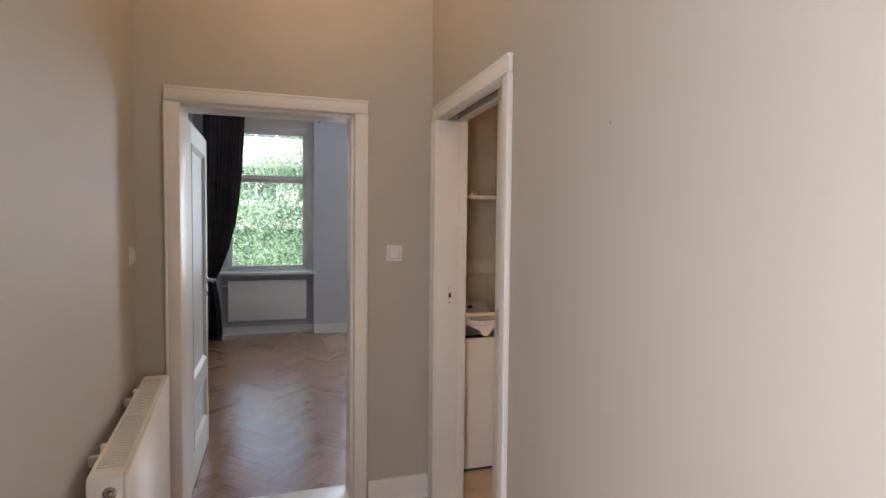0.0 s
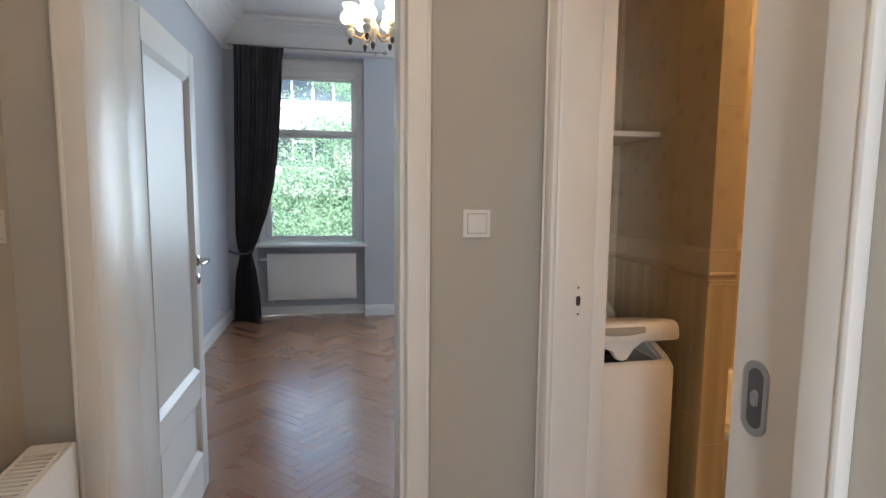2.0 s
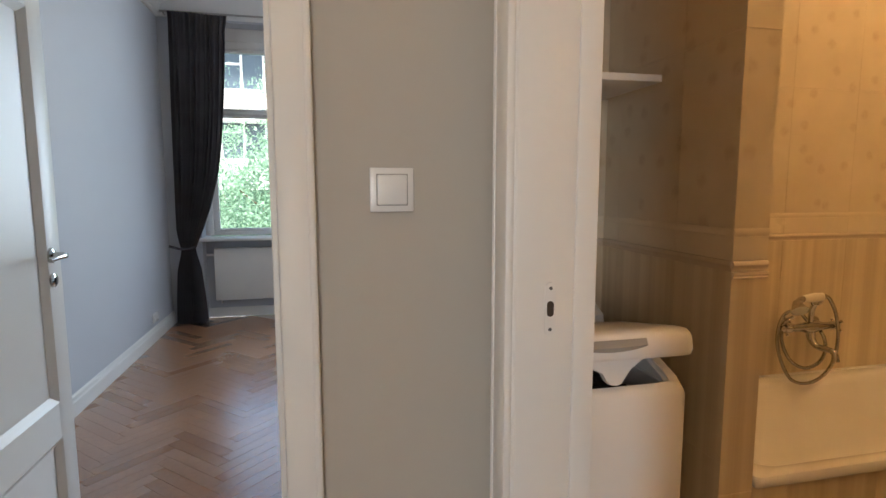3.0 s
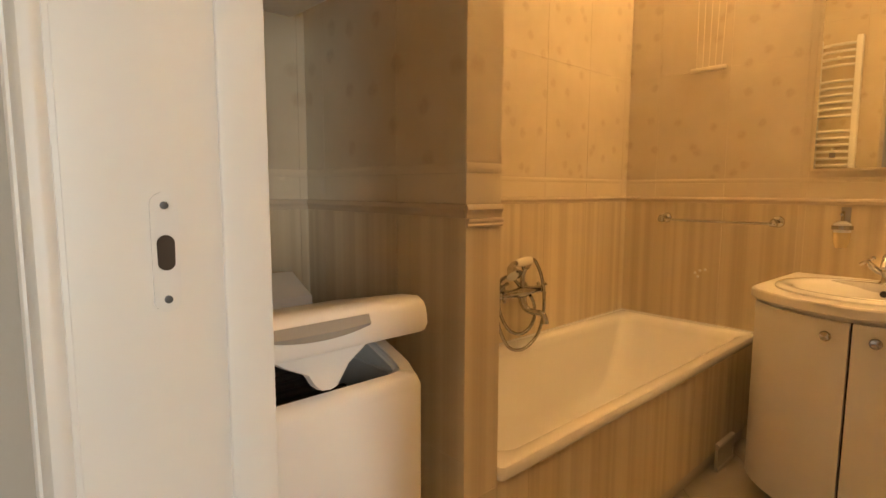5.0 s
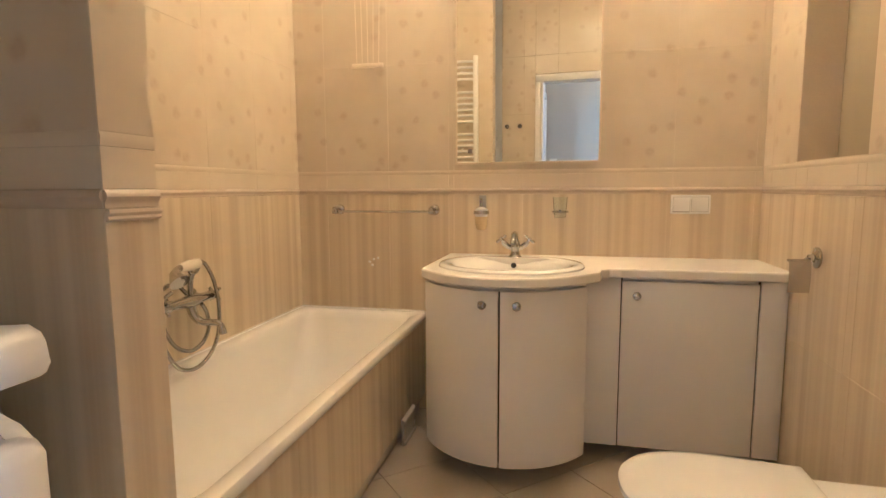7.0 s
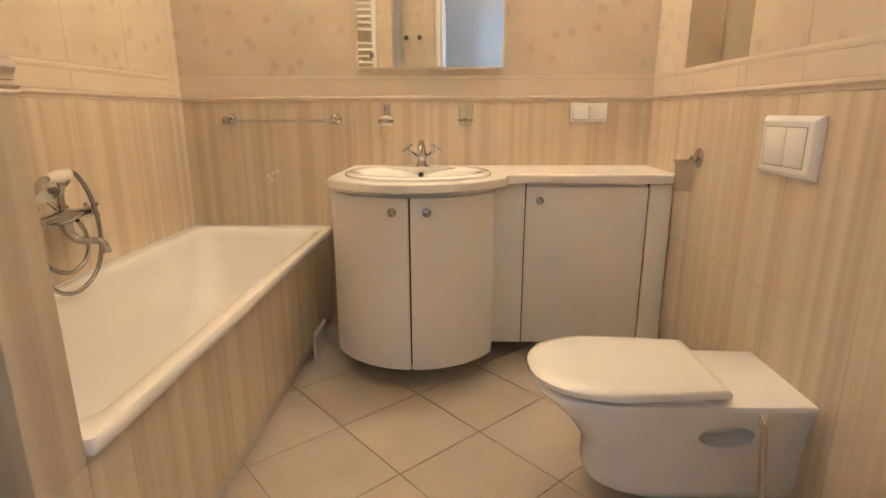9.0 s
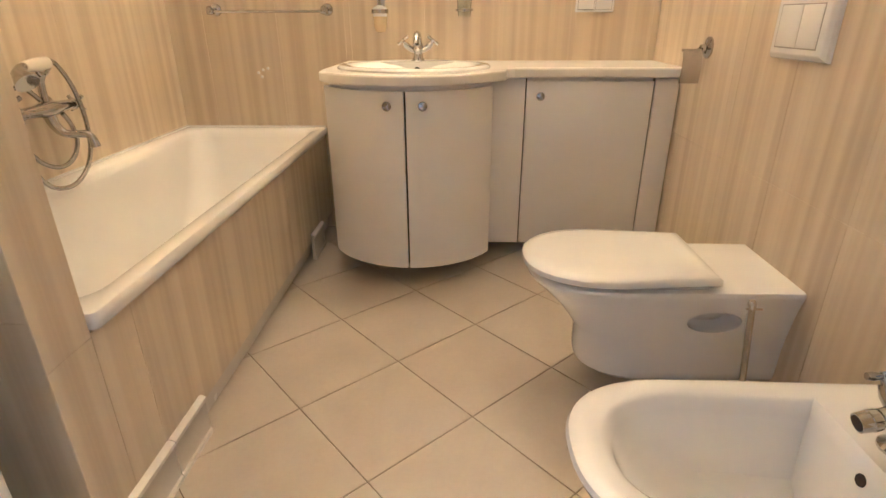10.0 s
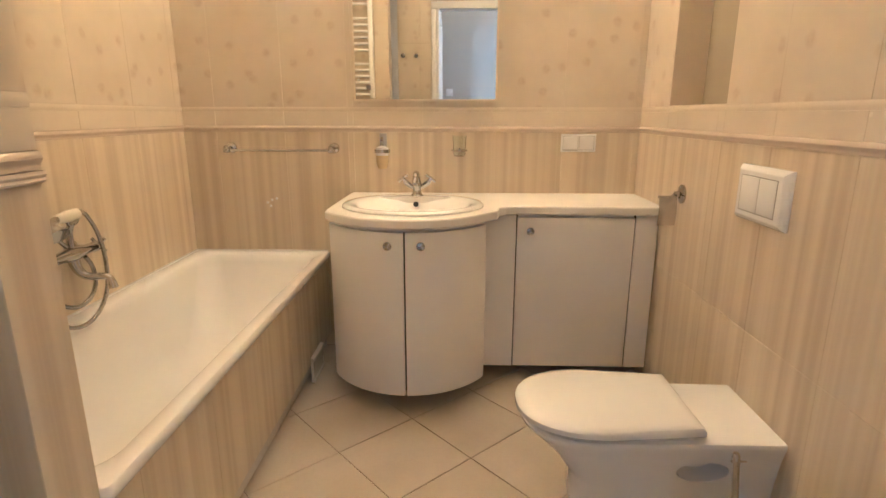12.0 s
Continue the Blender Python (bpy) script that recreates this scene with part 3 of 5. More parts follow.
def switch(x, y, z, turn, group):
    """A square wall switch that faces -y before it is turned."""
    m = at(x, y, z) @ rot_z(turn)
    s = thing("light_switch", "square white plastic light switch", "switch", (x, y, z), group)
    for name, h, d0, d1, mat in (("plate", 0.0415, 0.0, 0.009, plastic_white), ("rocker", 0.028, 0.009, 0.0125, plastic_white)):
        bm = boxes((-h, h, -d1, -d0, -h, h), bevel=0.003)
        bmesh.ops.transform(bm, matrix=m, verts=bm.verts)
        part(name, bm, mat, s)
    # thin grey sheet round the rocker, drawing the shade of its gap
    bm = boxes((-0.0295, 0.0295, -0.0096, -0.0088, -0.0295, 0.0295))
    bmesh.ops.transform(bm, matrix=m, verts=bm.verts)
    part("gap", bm, handle_grey, s)
    return s


switch(0.498, HALL_N, 1.327, 0, "hall switches")
switch(skew_x(2.76) + 0.001, 2.76, 1.325, 90 - math.degrees(math.atan(SKEW)), "hall switches")


solo("wall_nail", lathe([(0.0, 0), (0.003, 0.0), (0.0025, 0.003), (0.0, 0.004)], at(HALL_E, 1.26, 1.731) @ rot_y(-90), 10), steel, "tiny nail head in the hall wall", "nail")


def radiator(name, m, length, depth, z0, z1, label, grille, group=""):
    """A steel panel radiator along local x, its back at y = 0 and its front at -depth."""
    r = thing(name, label, "radiator", m.translation, group)

    def put(pname, bm, mat, lab=""):
        bmesh.ops.transform(bm, matrix=m, verts=bm.verts)
        return part(pname, bm, mat, r, lab)
    put("front_panel", boxes((0, length, -depth, -depth + 0.012, z0, z1), bevel=0.005), radiator_white)
    put("back_panel", boxes((0.01, length - 0.01, -0.02, 0.0, z0, z1 - 0.02), bevel=0.004), radiator_white)
    for x in (0.0, length - 0.008):
        put("side_panel", boxes((x, x + 0.008, -depth + 0.012, 0.0, z0, z1), bevel=0.003), radiator_white)
    n = int(length / 0.022) if grille else 20
    put("top_rim", boxes((0.008, length - 0.008, -depth + 0.012, -depth + 0.02, z1 - 0.012, z1), (0.008, length - 0.008, -0.008, 0, z1 - 0.012, z1), (0.008, 0.06, -depth + 0.02, -0.008, z1 - 0.01, z1),
                         (length * 0.5 - 0.015, length * 0.5 + 0.015, -depth + 0.02, -0.008, z1 - 0.01, z1), (length - 0.06, length - 0.008, -depth + 0.02, -0.008, z1 - 0.01, z1)), radiator_white)
    slats = [(0.06 + (length - 0.12) * i / n, 0.06 + (length - 0.12) * (i + 0.5) / n, -depth + 0.02, -0.008, z1 - 0.008, z1 - 0.002) for i in range(n)]
    for s in slats:
        put("slat", boxes(s), radiator_white)
    for x in (length * 0.22, length * 0.78):
        put("bracket", boxes((x, x + 0.025, 0.0, 0.05, z1 - 0.06, z1 - 0.03), (x, x + 0.025, -0.004, 0.012, z1 - 0.07, z1 + 0.004), bevel=0.002), radiator_white)
    return r, put


skew_deg = math.degrees(math.atan(SKEW))
rad_m = at(skew_x(1.73) + 0.045, 1.73, 0) @ rot_z(90 + skew_deg)
hall_rad, put_rad = radiator("panel_radiator", rad_m, 1.05, 0.10, 0.12, 0.78, "white steel panel radiator with top grille", True)
put_rad("vent_plug", lathe([(0.0, 0), (0.018, 0), (0.018, 0.003), (0.014, 0.004), (0.013, 0.002), (0.009, 0.002), (0.007, 0.008), (0.0, 0.009)], at(-0.0005, -0.055, 0.735) @ rot_y(-90), 20), chrome, "chrome end plug")
put_rad("pipe", tube([(1.0, -0.05, 0.125), (1.0, -0.05, 0.06), (1.0, -0.05, 0.0)], 0.009), radiator_white)

# hinged door, open into the far room
LEAF_X, LEAF_Y0, LEAF_Y1, LEAF_T = -0.530, 3.118, 3.962, 0.04


def hinged_door():
    d = thing("door_1", "open white painted wooden door with two recessed panels", "door", (LEAF_X, LEAF_Y0, 0.01), kind="structure")
    x1, x0 = LEAF_X, LEAF_X - LEAF_T
    z0, z1 = 0.012, 2.018
    pa, pb = LEAF_Y0 + 0.18, LEAF_Y1 - 0.10
    panels = [(0.60, 1.905), (0.21, 0.475)]
    part("stile", boxes((x0, x1, LEAF_Y0, pa, z0, z1), bevel=0.003), white_gloss, d)
    part("stile", boxes((x0, x1, pb, LEAF_Y1, z0, z1), bevel=0.003), white_gloss, d)
    for a, b in ((z0, 0.21), (0.475, 0.60), (1.905, z1)):
        part("rail", boxes((x0, x1, pa, pb, a, b)), white_gloss, d)
    for a, b in panels:
        p = part("panel", boxes((x0 + 0.012, x1 - 0.016, pa, pb, a, b)), white_gloss, d)
        bm = bmesh.new()
        for s in (x1, ):
            outer = [(pa, a), (pb, a), (pb, b), (pa, b)]
            w = 0.026
            inner = [(pa + w, a + w), (pb - w, a + w), (pb - w, b - w), (pa + w, b - w)]
            o = [bm.verts.new((s + 0.003, y, z)) for y, z in outer]
            i2 = [bm.verts.new((s - 0.0145, y, z)) for y, z in inner]
            ob2 = [bm.verts.new((s - 0.016, y, z)) for y, z in outer]
            for k in range(4):
                j = (k + 1) % 4
                bm.faces.new((o[k], o[j], i2[j], i2[k]))
                bm.faces.new((o[j], o[k], ob2[k], ob2[j]))
                bm.faces.new((i2[k], i2[j], ob2[j], ob2[k]))
        part("panel_moulding", bm, white_gloss, p, "", False)
    hy, hz = LEAF_Y1 - 0.07, 1.105
    for s, x in ((1, x1), (-1, x0)):
        h = part("door_handle", lathe([(0.0, 0), (0.026, 0), (0.026, 0.006), (0.02, 0.01), (0.011, 0.012), (0.010, 0.045), (0.0, 0.047)], at(x, hy, hz) @ rot_y(90 * s)), chrome, d, "chrome lever handle")
        part("lever", tube([(x + s * 0.04, hy, hz), (x + s * 0.05, hy - 0.015, hz), (x + s * 0.05, hy - 0.06, hz), (x + s * 0.047, hy - 0.115, hz - 0.004)], [0.010, 0.010, 0.009, 0.007], smooth_steps=4), chrome, h)
        e = part("escutcheon", lathe([(0.0, 0), (0.024, 0), (0.024, 0.006), (0.02, 0.009), (0.0, 0.009)], at(x, hy, hz - 0.085) @ rot_y(90 * s)), chrome, d, "chrome lock rosette")
        part("key_cylinder", boxes((min(x + s * 0.008, x + s * 0.011), max(x + s * 0.008, x + s * 0.011), hy - 0.004, hy + 0.004, hz - 0.097, hz - 0.075)), rubber_dark, e)
    for z in (0.25, 1.8):
        part("hinge", tube([(x0 + 0.03, LEAF_Y0 - 0.008, z), (x0 + 0.03, LEAF_Y0 - 0.008, z + 0.09)], 0.007), chrome, d)


hinged_door()


def sliding_door():
    d = thing("door_2", "white sliding pocket door pushed into the wall", "door", (0.774, 2.0, 0.006), kind="structure")
    part("leaf", boxes((0.754, 0.794, 1.31, 2.101, 0.008, BD_H + 0.02), bevel=0.002), white_gloss, d)
    for s, x in ((-1, 0.754), (1, 0.794)):
        def ring(hw, hh, off):
            return [(x + s * off, 2.048 + hw * math.cos(a), 1.09 + (hh - hw) * (1 if math.sin(a) >= 0 else -1) + hw * math.sin(a)) for a in [2 * math.pi * i / 28 for i in range(28)]]
        rec = loft([ring(0.026, 0.062, -0.001), ring(0.026, 0.062, 0.003), ring(0.022, 0.058, 0.0035), ring(0.0165, 0.05, 0.002), ring(0.0165, 0.05, 0.0008)], cap_start=True, cap_end=True)
        p = part("recessed_pull", rec, pull_grey, d, "grey metal recessed pull")
        part("recess", loft([ring(0.016, 0.0495, 0.0), ring(0.016, 0.0495, 0.0014)]), recess_grey, p, "dark recess")
        part("turn_knob", loft([ring(0.007, 0.014, 0.0012), ring(0.006, 0.012, 0.005)]), pull_grey, p)


sliding_door()

# ---- things: room beyond ----
room_rad, put_r2 = radiator("panel_radiator", at(-0.695, ROOM_N + 0.125, 0), 0.99, 0.07, 0.195, 0.725, "white steel panel radiator under the window", True)
put_r2("valve", tube([(-0.075, -0.04, 0.66), (0.0, -0.04, 0.66)], 0.014), radiator_white, "white radiator valve")
put_r2("pipe", tube([(0.05, -0.03, 0.20), (0.05, -0.03, 0.16), (0.05, 0.035, 0.16)], 0.008), radiator_white)


def curtain():
    c = thing("curtain", "long charcoal curtain tied back beside the window", "curtain", (-0.9, ROOM_N - 0.08, 0.02))
    levels = [(2.995, -0.965, -0.435), (2.93, -0.96, -0.44), (2.86, -0.96, -0.455), (2.6, -0.965, -0.465), (2.2, -0.975, -0.49), (1.8, -0.985, -0.53), (1.5, -0.99, -0.575), (1.2, -0.995, -0.655),
              (0.95, -0.995, -0.745), (0.82, -0.975, -0.80), (0.76, -0.955, -0.825), (0.70, -0.965, -0.815), (0.55, -1.0, -0.785), (0.3, -1.02, -0.76), (0.02, -1.03, -0.745)]
    levels = [(z * 0.982, -0.148 + (a + 0.116) * 0.96, -0.148 + (b + 0.116) * 0.96) for z, a, b in levels]
    n, folds = 150, 11
    rings = []
    for k, (z, a, b) in enumerate(levels):
        w = b - a
        amp = 0.012 if z > 2.92 else (0.03 if z > 0.9 else (0.05 if z < 0.6 else 0.028))
        front, back = [], []
        for i in range(n):
            u = i / (n - 1)
            ph = 2 * math.pi * folds * u + 0.6 * math.sin(5 * u + z) + 0.35 * z * math.sin(9 * u)
            y = ROOM_N - 0.10 - amp * math.sin(ph) - 0.4 * amp * math.sin(2.3 * ph + 1) + 0.02 * math.sin(3 * u + 1.5 * z)
            x = a + w * u + 0.006 * math.cos(ph)
            front.append((x, y, z))
            back.append((x, y + 0.006, z))
        rings.append(front + back[::-1])
    part("cloth", loft(rings), curtain_cloth, c)
    part("tieback", tube([(-1.07, ROOM_N - 0.05, 0.77), (-0.97, ROOM_N - 0.15, 0.755), (-0.88, ROOM_N - 0.16, 0.75), (-0.83, ROOM_N - 0.1, 0.77), (-0.92, ROOM_N - 0.03, 0.785)], 0.012, smooth_steps=5), curtain_cloth, c)


curtain()
rod = thing("curtain_rod", "thin metal curtain rod under the cornice", "curtain rod", (0, ROOM_N, 2.95))
part("pole", tube([(-1.03, ROOM_N - 0.09, 2.945), (0.60, ROOM_N - 0.09, 2.945)], 0.009), steel, rod)
for x in (-1.0, 0.52):
    part("bracket", tube([(x, ROOM_N + 0.001, 2.935), (x, ROOM_N - 0.06, 2.93), (x, ROOM_N - 0.09, 2.945)], 0.007, smooth_steps=3), steel, rod)
part("finial", lathe([(0.0, -0.03), (0.015, -0.02), (0.022, 0.0), (0.015, 0.02), (0.0, 0.03)], at(0.62, ROOM_N - 0.09, 2.945) @ rot_y(90)), steel, rod)


def chandelier(cx, cy, zb):
    c = thing("chandelier", "lit brass chandelier with opal glass shades", "chandelier", (cx, cy, ROOM_H))
    part("canopy", lathe([(0.0, 0), (0.05, 0), (0.04, -0.03), (0.012, -0.05), (0.0, -0.05)], at(cx, cy, ROOM_H)), brass, c)
    part("rod", tube([(cx, cy, ROOM_H - 0.04), (cx, cy, zb + 0.2)], 0.006), brass, c)
    part("hub", lathe([(0.0, 0.0), (0.012, 0.01), (0.03, 0.05), (0.045, 0.09), (0.03, 0.13), (0.014, 0.16), (0.02, 0.19), (0.0, 0.22)], at(cx, cy, zb + 0.02)), porcelain, c)
    part("finial", lathe([(0.0, -0.05), (0.012, -0.03), (0.018, -0.005), (0.01, 0.01), (0.0, 0.012)], at(cx, cy, zb + 0.02)), dark_wood, c)
    for k in range(5):
        a = 2 * math.pi * k / 5 + 0.62
        up = 0.0
        ex, ey = cx + 0.16 * math.cos(a), cy + 0.16 * math.sin(a)
        arm = part("arm", tube([(cx + 0.03 * math.cos(a), cy + 0.03 * math.sin(a), zb + 0.1), (cx + 0.08 * math.cos(a), cy + 0.08 * math.sin(a), zb + 0.05 + up), (cx + 0.14 * math.cos(a), cy + 0.14 * math.sin(a), zb + 0.07 + up), (ex, ey, zb + 0.11 + up)], 0.006, 8, smooth_steps=5), brass, c)
        part("cup", lathe([(0.0, -0.05), (0.014, -0.045), (0.032, -0.02), (0.032, 0.005), (0.016, 0.02), (0.03, 0.035), (0.03, 0.05), (0.0, 0.052)], at(ex, ey, zb + 0.09 + up), 16), porcelain, arm, "cream porcelain cup")
        part("cup_finial", lathe([(0.0, -0.095), (0.010, -0.085), (0.018, -0.06), (0.012, -0.047), (0.0, -0.045)], at(ex, ey, zb + 0.09 + up), 12), dark_wood, arm)
        part("shade", lathe([(0.026, 0.05), (0.058, 0.062), (0.070, 0.085), (0.062, 0.115), (0.042, 0.138), (0.040, 0.155), (0.054, 0.182), (0.050, 0.182), (0.036, 0.155), (0.038, 0.138), (0.057, 0.114), (0.065, 0.086), (0.054, 0.066), (0.026, 0.055)], at(ex, ey, zb + 0.09 + up), 20), shade_glow, arm, "glowing opal glass shade")


chandelier(0.356, 5.3, 2.46)


def socket(x, y, z, turn, label, group=""):
    m = at(x, y, z) @ rot_z(turn)
    s = thing("wall_socket", label, "socket", (x, y, z), group)
    for name, bm, mat in (("plate", boxes((-0.08, 0.08, -0.009, 0, -0.041, 0.041), bevel=0.003), plastic_white),
                          ("insert", lathe([(0.0, 0.0095), (0.024, 0.0095), (0.026, 0.0125), (0.029, 0.0125), (0.029, 0.008), (0.0, 0.008)], at(-0.04, 0, 0) @ rot_x(90)), plastic_white),
                          ("insert", lathe([(0.0, 0.0095), (0.024, 0.0095), (0.026, 0.0125), (0.029, 0.0125), (0.029, 0.008), (0.0, 0.008)], at(0.04, 0, 0) @ rot_x(90)), plastic_white)):
        bmesh.ops.transform(bm, matrix=m, verts=bm.verts)
        part(name, bm, mat, s)


socket(0.93, ROOM_N, 0.2, 0, "white double wall socket above the baseboard", "room sockets")
socket(ROOM_W, 6.9, 0.2, 90, "white double wall socket above the baseboard", "room sockets")

# ---- things: bathroom ----
TUB_X0, TUB_X1, TUB_Y0, TUB_Y1, RIM = PIL_X1 + 0.002, BATH_E - 0.002, 3.033, BATH_N - 0.002, 0.515


def bathtub():
    t = thing("bathtub", "white enamelled built-in bathtub", "bathtub", (2.4, 3.35, 0.05))
    x0, x1, y0, y1 = TUB_X0, TUB_X1, TUB_Y0, TUB_Y1

    def ring(d, z, slope=0.0, r=0.03):
        return rrect(x0 + d + slope * 0.5, x1 - d - slope, y0 + d, y1 - d, r, z, 6)
    rings = [ring(0.004, RIM - 0.034, r=0.012), ring(0.0, RIM - 0.028, r=0.014), ring(0.0, RIM - 0.008, r=0.014), ring(0.004, RIM - 0.001, r=0.014), ring(0.012, RIM, r=0.015), ring(0.050, RIM - 0.003, r=0.07), ring(0.060, RIM - 0.012, r=0.08),
             ring(0.066, RIM - 0.04, 0.005, 0.09), ring(0.085, RIM - 0.2, 0.06, 0.12), ring(0.11, RIM - 0.31, 0.15, 0.13), ring(0.14, RIM - 0.365, 0.24, 0.13), ring(0.19, RIM - 0.392, 0.33, 0.1), ring(0.26, RIM - 0.402, 0.42, 0.05)]
    part("shell", loft(rings, cap_start=False), enamel, t)
    part("drain", lathe([(0.0, 0.003), (0.02, 0.003), (0.032, 0.004), (0.034, 0.0), (0.0, 0.0)], at(1.85, 3.37, RIM - 0.404)), chrome, t)
    part("sealant", boxes((x0, x1, y1 - 0.006, y1 + 0.001, RIM - 0.002, RIM + 0.006), (x1 - 0.006, x1 + 0.001, y0 + 0.01, y1 - 0.006, RIM - 0.002, RIM + 0.006)), enamel, t)


bathtub()


def shower_mixer(cx, cz):
    y = BATH_N
    m = thing("bath_mixer", "chrome retro bath mixer with hand shower and hose", "tap", (cx, y, cz))
    for s in (-1, 1):
        part("rosette", lathe([(0.0, 0), (0.032, 0), (0.03, 0.008), (0.016, 0.014), (0.014, 0.045), (0.0, 0.047)], at(cx + s * 0.075, y, cz) @ rot_x(90)), chrome, m)
        hub = part("cross_handle", lathe([(0.0, 0), (0.016, 0.0), (0.02, 0.02), (0.014, 0.035), (0.016, 0.045), (0.008, 0.055), (0.0, 0.057)], at(cx + s * 0.095, y - 0.06, cz) @ rot_y(90 * s)), chrome, m)
        for a in (45, 135):
            d = Vector((0, math.cos(radians(a)), math.sin(radians(a)))) * 0.032
            c = Vector((cx + s * 0.135, y - 0.06, cz))
            part("spoke", tube([c - d, c - d * 0.9, c, c + d * 0.9, c + d], [0.007, 0.006, 0.004, 0.006, 0.007], 8), chrome, hub)
    part("body", tube([(cx - 0.1, y - 0.06, cz), (cx - 0.05, y - 0.06, cz), (cx, y - 0.06, cz), (cx + 0.05, y - 0.06, cz), (cx + 0.1, y - 0.06, cz)], [0.016, 0.019, 0.027, 0.019, 0.016], 14), chrome, m)
    part("spout", tube([(cx, y - 0.06, cz - 0.01), (cx, y - 0.07, cz - 0.05), (cx + 0.005, y - 0.095, cz - 0.075), (cx + 0.015, y - 0.145, cz - 0.078), (cx + 0.018, y - 0.163, cz - 0.088), (cx + 0.019, y - 0.168, cz - 0.118)], [0.02, 0.016, 0.013, 0.012, 0.012, 0.016], 12, smooth_steps=4), chrome, m)
    part("fork", tube([(cx, y - 0.06, cz + 0.02), (cx, y - 0.062, cz + 0.075), (cx, y - 0.075, cz + 0.105)], 0.011, 12, smooth_steps=3), chrome, m)
    part("fork_cradle", tube([(cx - 0.03, y - 0.085, cz + 0.135), (cx - 0.02, y - 0.078, cz + 0.108), (cx, y - 0.075, cz + 0.1), (cx + 0.02, y - 0.078, cz + 0.108), (cx + 0.03, y - 0.085, cz + 0.135)], 0.006, 8, smooth_steps=3), chrome, m)
    hand = part("hand_shower", tube([(cx + 0.028, y - 0.08, cz + 0.133), (cx + 0.024, y - 0.08, cz + 0.133), (cx - 0.02, y - 0.08, cz + 0.131), (cx - 0.068, y - 0.08, cz + 0.129)], [0.013, 0.018, 0.02, 0.014], 14), porcelain, m, "white ceramic grip")
    part("grip_collar", tube([(cx + 0.027, y - 0.08, cz + 0.133), (cx + 0.045, y - 0.08, cz + 0.134)], [0.0135, 0.010], 14), chrome, hand)
    part("shower_head", tube([(cx - 0.068, y - 0.08, cz + 0.129), (cx - 0.09, y - 0.085, cz + 0.125), (cx - 0.12, y - 0.1, cz + 0.115), (cx - 0.128, y - 0.125, cz + 0.09)], [0.012, 0.013, 0.018, 0.034], 16), chrome, hand)
    part("hose", tube([(cx + 0.044, y - 0.08, cz + 0.134), (cx + 0.065, y - 0.08, cz + 0.122), (cx + 0.098, y - 0.085, cz + 0.06), (cx + 0.113, y - 0.09, cz - 0.03), (cx + 0.105, y - 0.09, cz - 0.13), (cx + 0.06, y - 0.09, cz - 0.2), (cx - 0.015, y - 0.085, cz - 0.236), (cx - 0.1, y - 0.08, cz - 0.215),
                       (cx - 0.15, y - 0.07, cz - 0.13), (cx - 0.165, y - 0.06, cz - 0.03), (cx - 0.13, y - 0.05, cz + 0.055), (cx - 0.07, y - 0.055, cz + 0.072), (cx - 0.02, y - 0.06, cz + 0.03)], 0.0072, 10, smooth_steps=7), hose_steel, m, "ribbed metal shower hose")
    part("hose", tube([(cx + 0.045, y - 0.07, cz - 0.02), (cx + 0.07, y - 0.07, cz - 0.06), (cx + 0.068, y - 0.075, cz - 0.115), (cx + 0.03, y - 0.075, cz - 0.16), (cx - 0.03, y - 0.07, cz - 0.173), (cx - 0.09, y - 0.06, cz - 0.14), (cx - 0.13, y - 0.05, cz - 0.06), (cx - 0.125, y - 0.05, cz + 0.02), (cx - 0.08, y - 0.05, cz + 0.045)], 0.0072, 10, smooth_steps=7), hose_steel, m, "ribbed metal shower hose")


shower_mixer(2.378, 0.74)

# vanity
VCX, VCY, VR = 3.02, 2.59, 0.37
CAB_X, CAB_Y0, CAB_Y1 = 2.965, 1.534, 2.24


def arc(cx, cy, r, a0, a1, n):
    return [(cx + r * math.cos(radians(a0 + (a1 - a0) * i / n)), cy + r * math.sin(radians(a0 + (a1 - a0) * i / n))) for i in range(n + 1)]


def knob(x, y, z, nx, ny, parent):
    k = part("knob", lathe([(0.0, 0), (0.008, 0.0), (0.006, 0.012), (0.015, 0.016), (0.017, 0.022), (0.014, 0.027), (0.0, 0.029)], at(x, y, z) @ Vector((nx, ny, 0)).to_track_quat("Z", "Y").to_matrix().to_4x4(), 18), chrome, parent, "round metal knob")
    return k


def round_vanity():
    v = thing("vanity_cabinet", "white bow-fronted washbasin cabinet", "cabinet", (3.0, 2.6, 0.09))
    z0, z1 = 0.088, 0.772
    a_l, a_r = 118.0, 243.0
    inner = arc(VCX, VCY, VR - 0.02, a_l, a_r, 28)
    part("body", prism([(BATH_E - 0.001, 2.90)] + inner + [(BATH_E - 0.001, 2.262)], z0 + 0.01, z1), laminate, v)
    seam = 180.0
    # dark strip behind the door seam stands in for its shade
    part("shadow_gap", prism(arc(VCX, VCY, VR - 0.0188, 178.5, 181.5, 3) + arc(VCX, VCY, VR - 0.0215, 181.5, 178.5, 3), z0 + 0.012, z1 - 0.014), rubber_dark, v)
    for b0, b1, ka in ((a_l + 0.5, seam - 0.6, 171.0), (seam + 0.6, a_r - 4, 189.5)):
        out, inn = arc(VCX, VCY, VR, b0, b1, 16), arc(VCX, VCY, VR - 0.018, b0, b1, 16)
        bm = prism(out + inn[::-1], z0, z1 - 0.012, 0.002)
        d = part("door", bm, laminate, v, "curved white door")
        ca, sa = math.cos(radians(ka)), math.sin(radians(ka))
        knob(VCX + VR * ca, VCY + VR * sa, 0.712, ca, sa, d)


round_vanity()


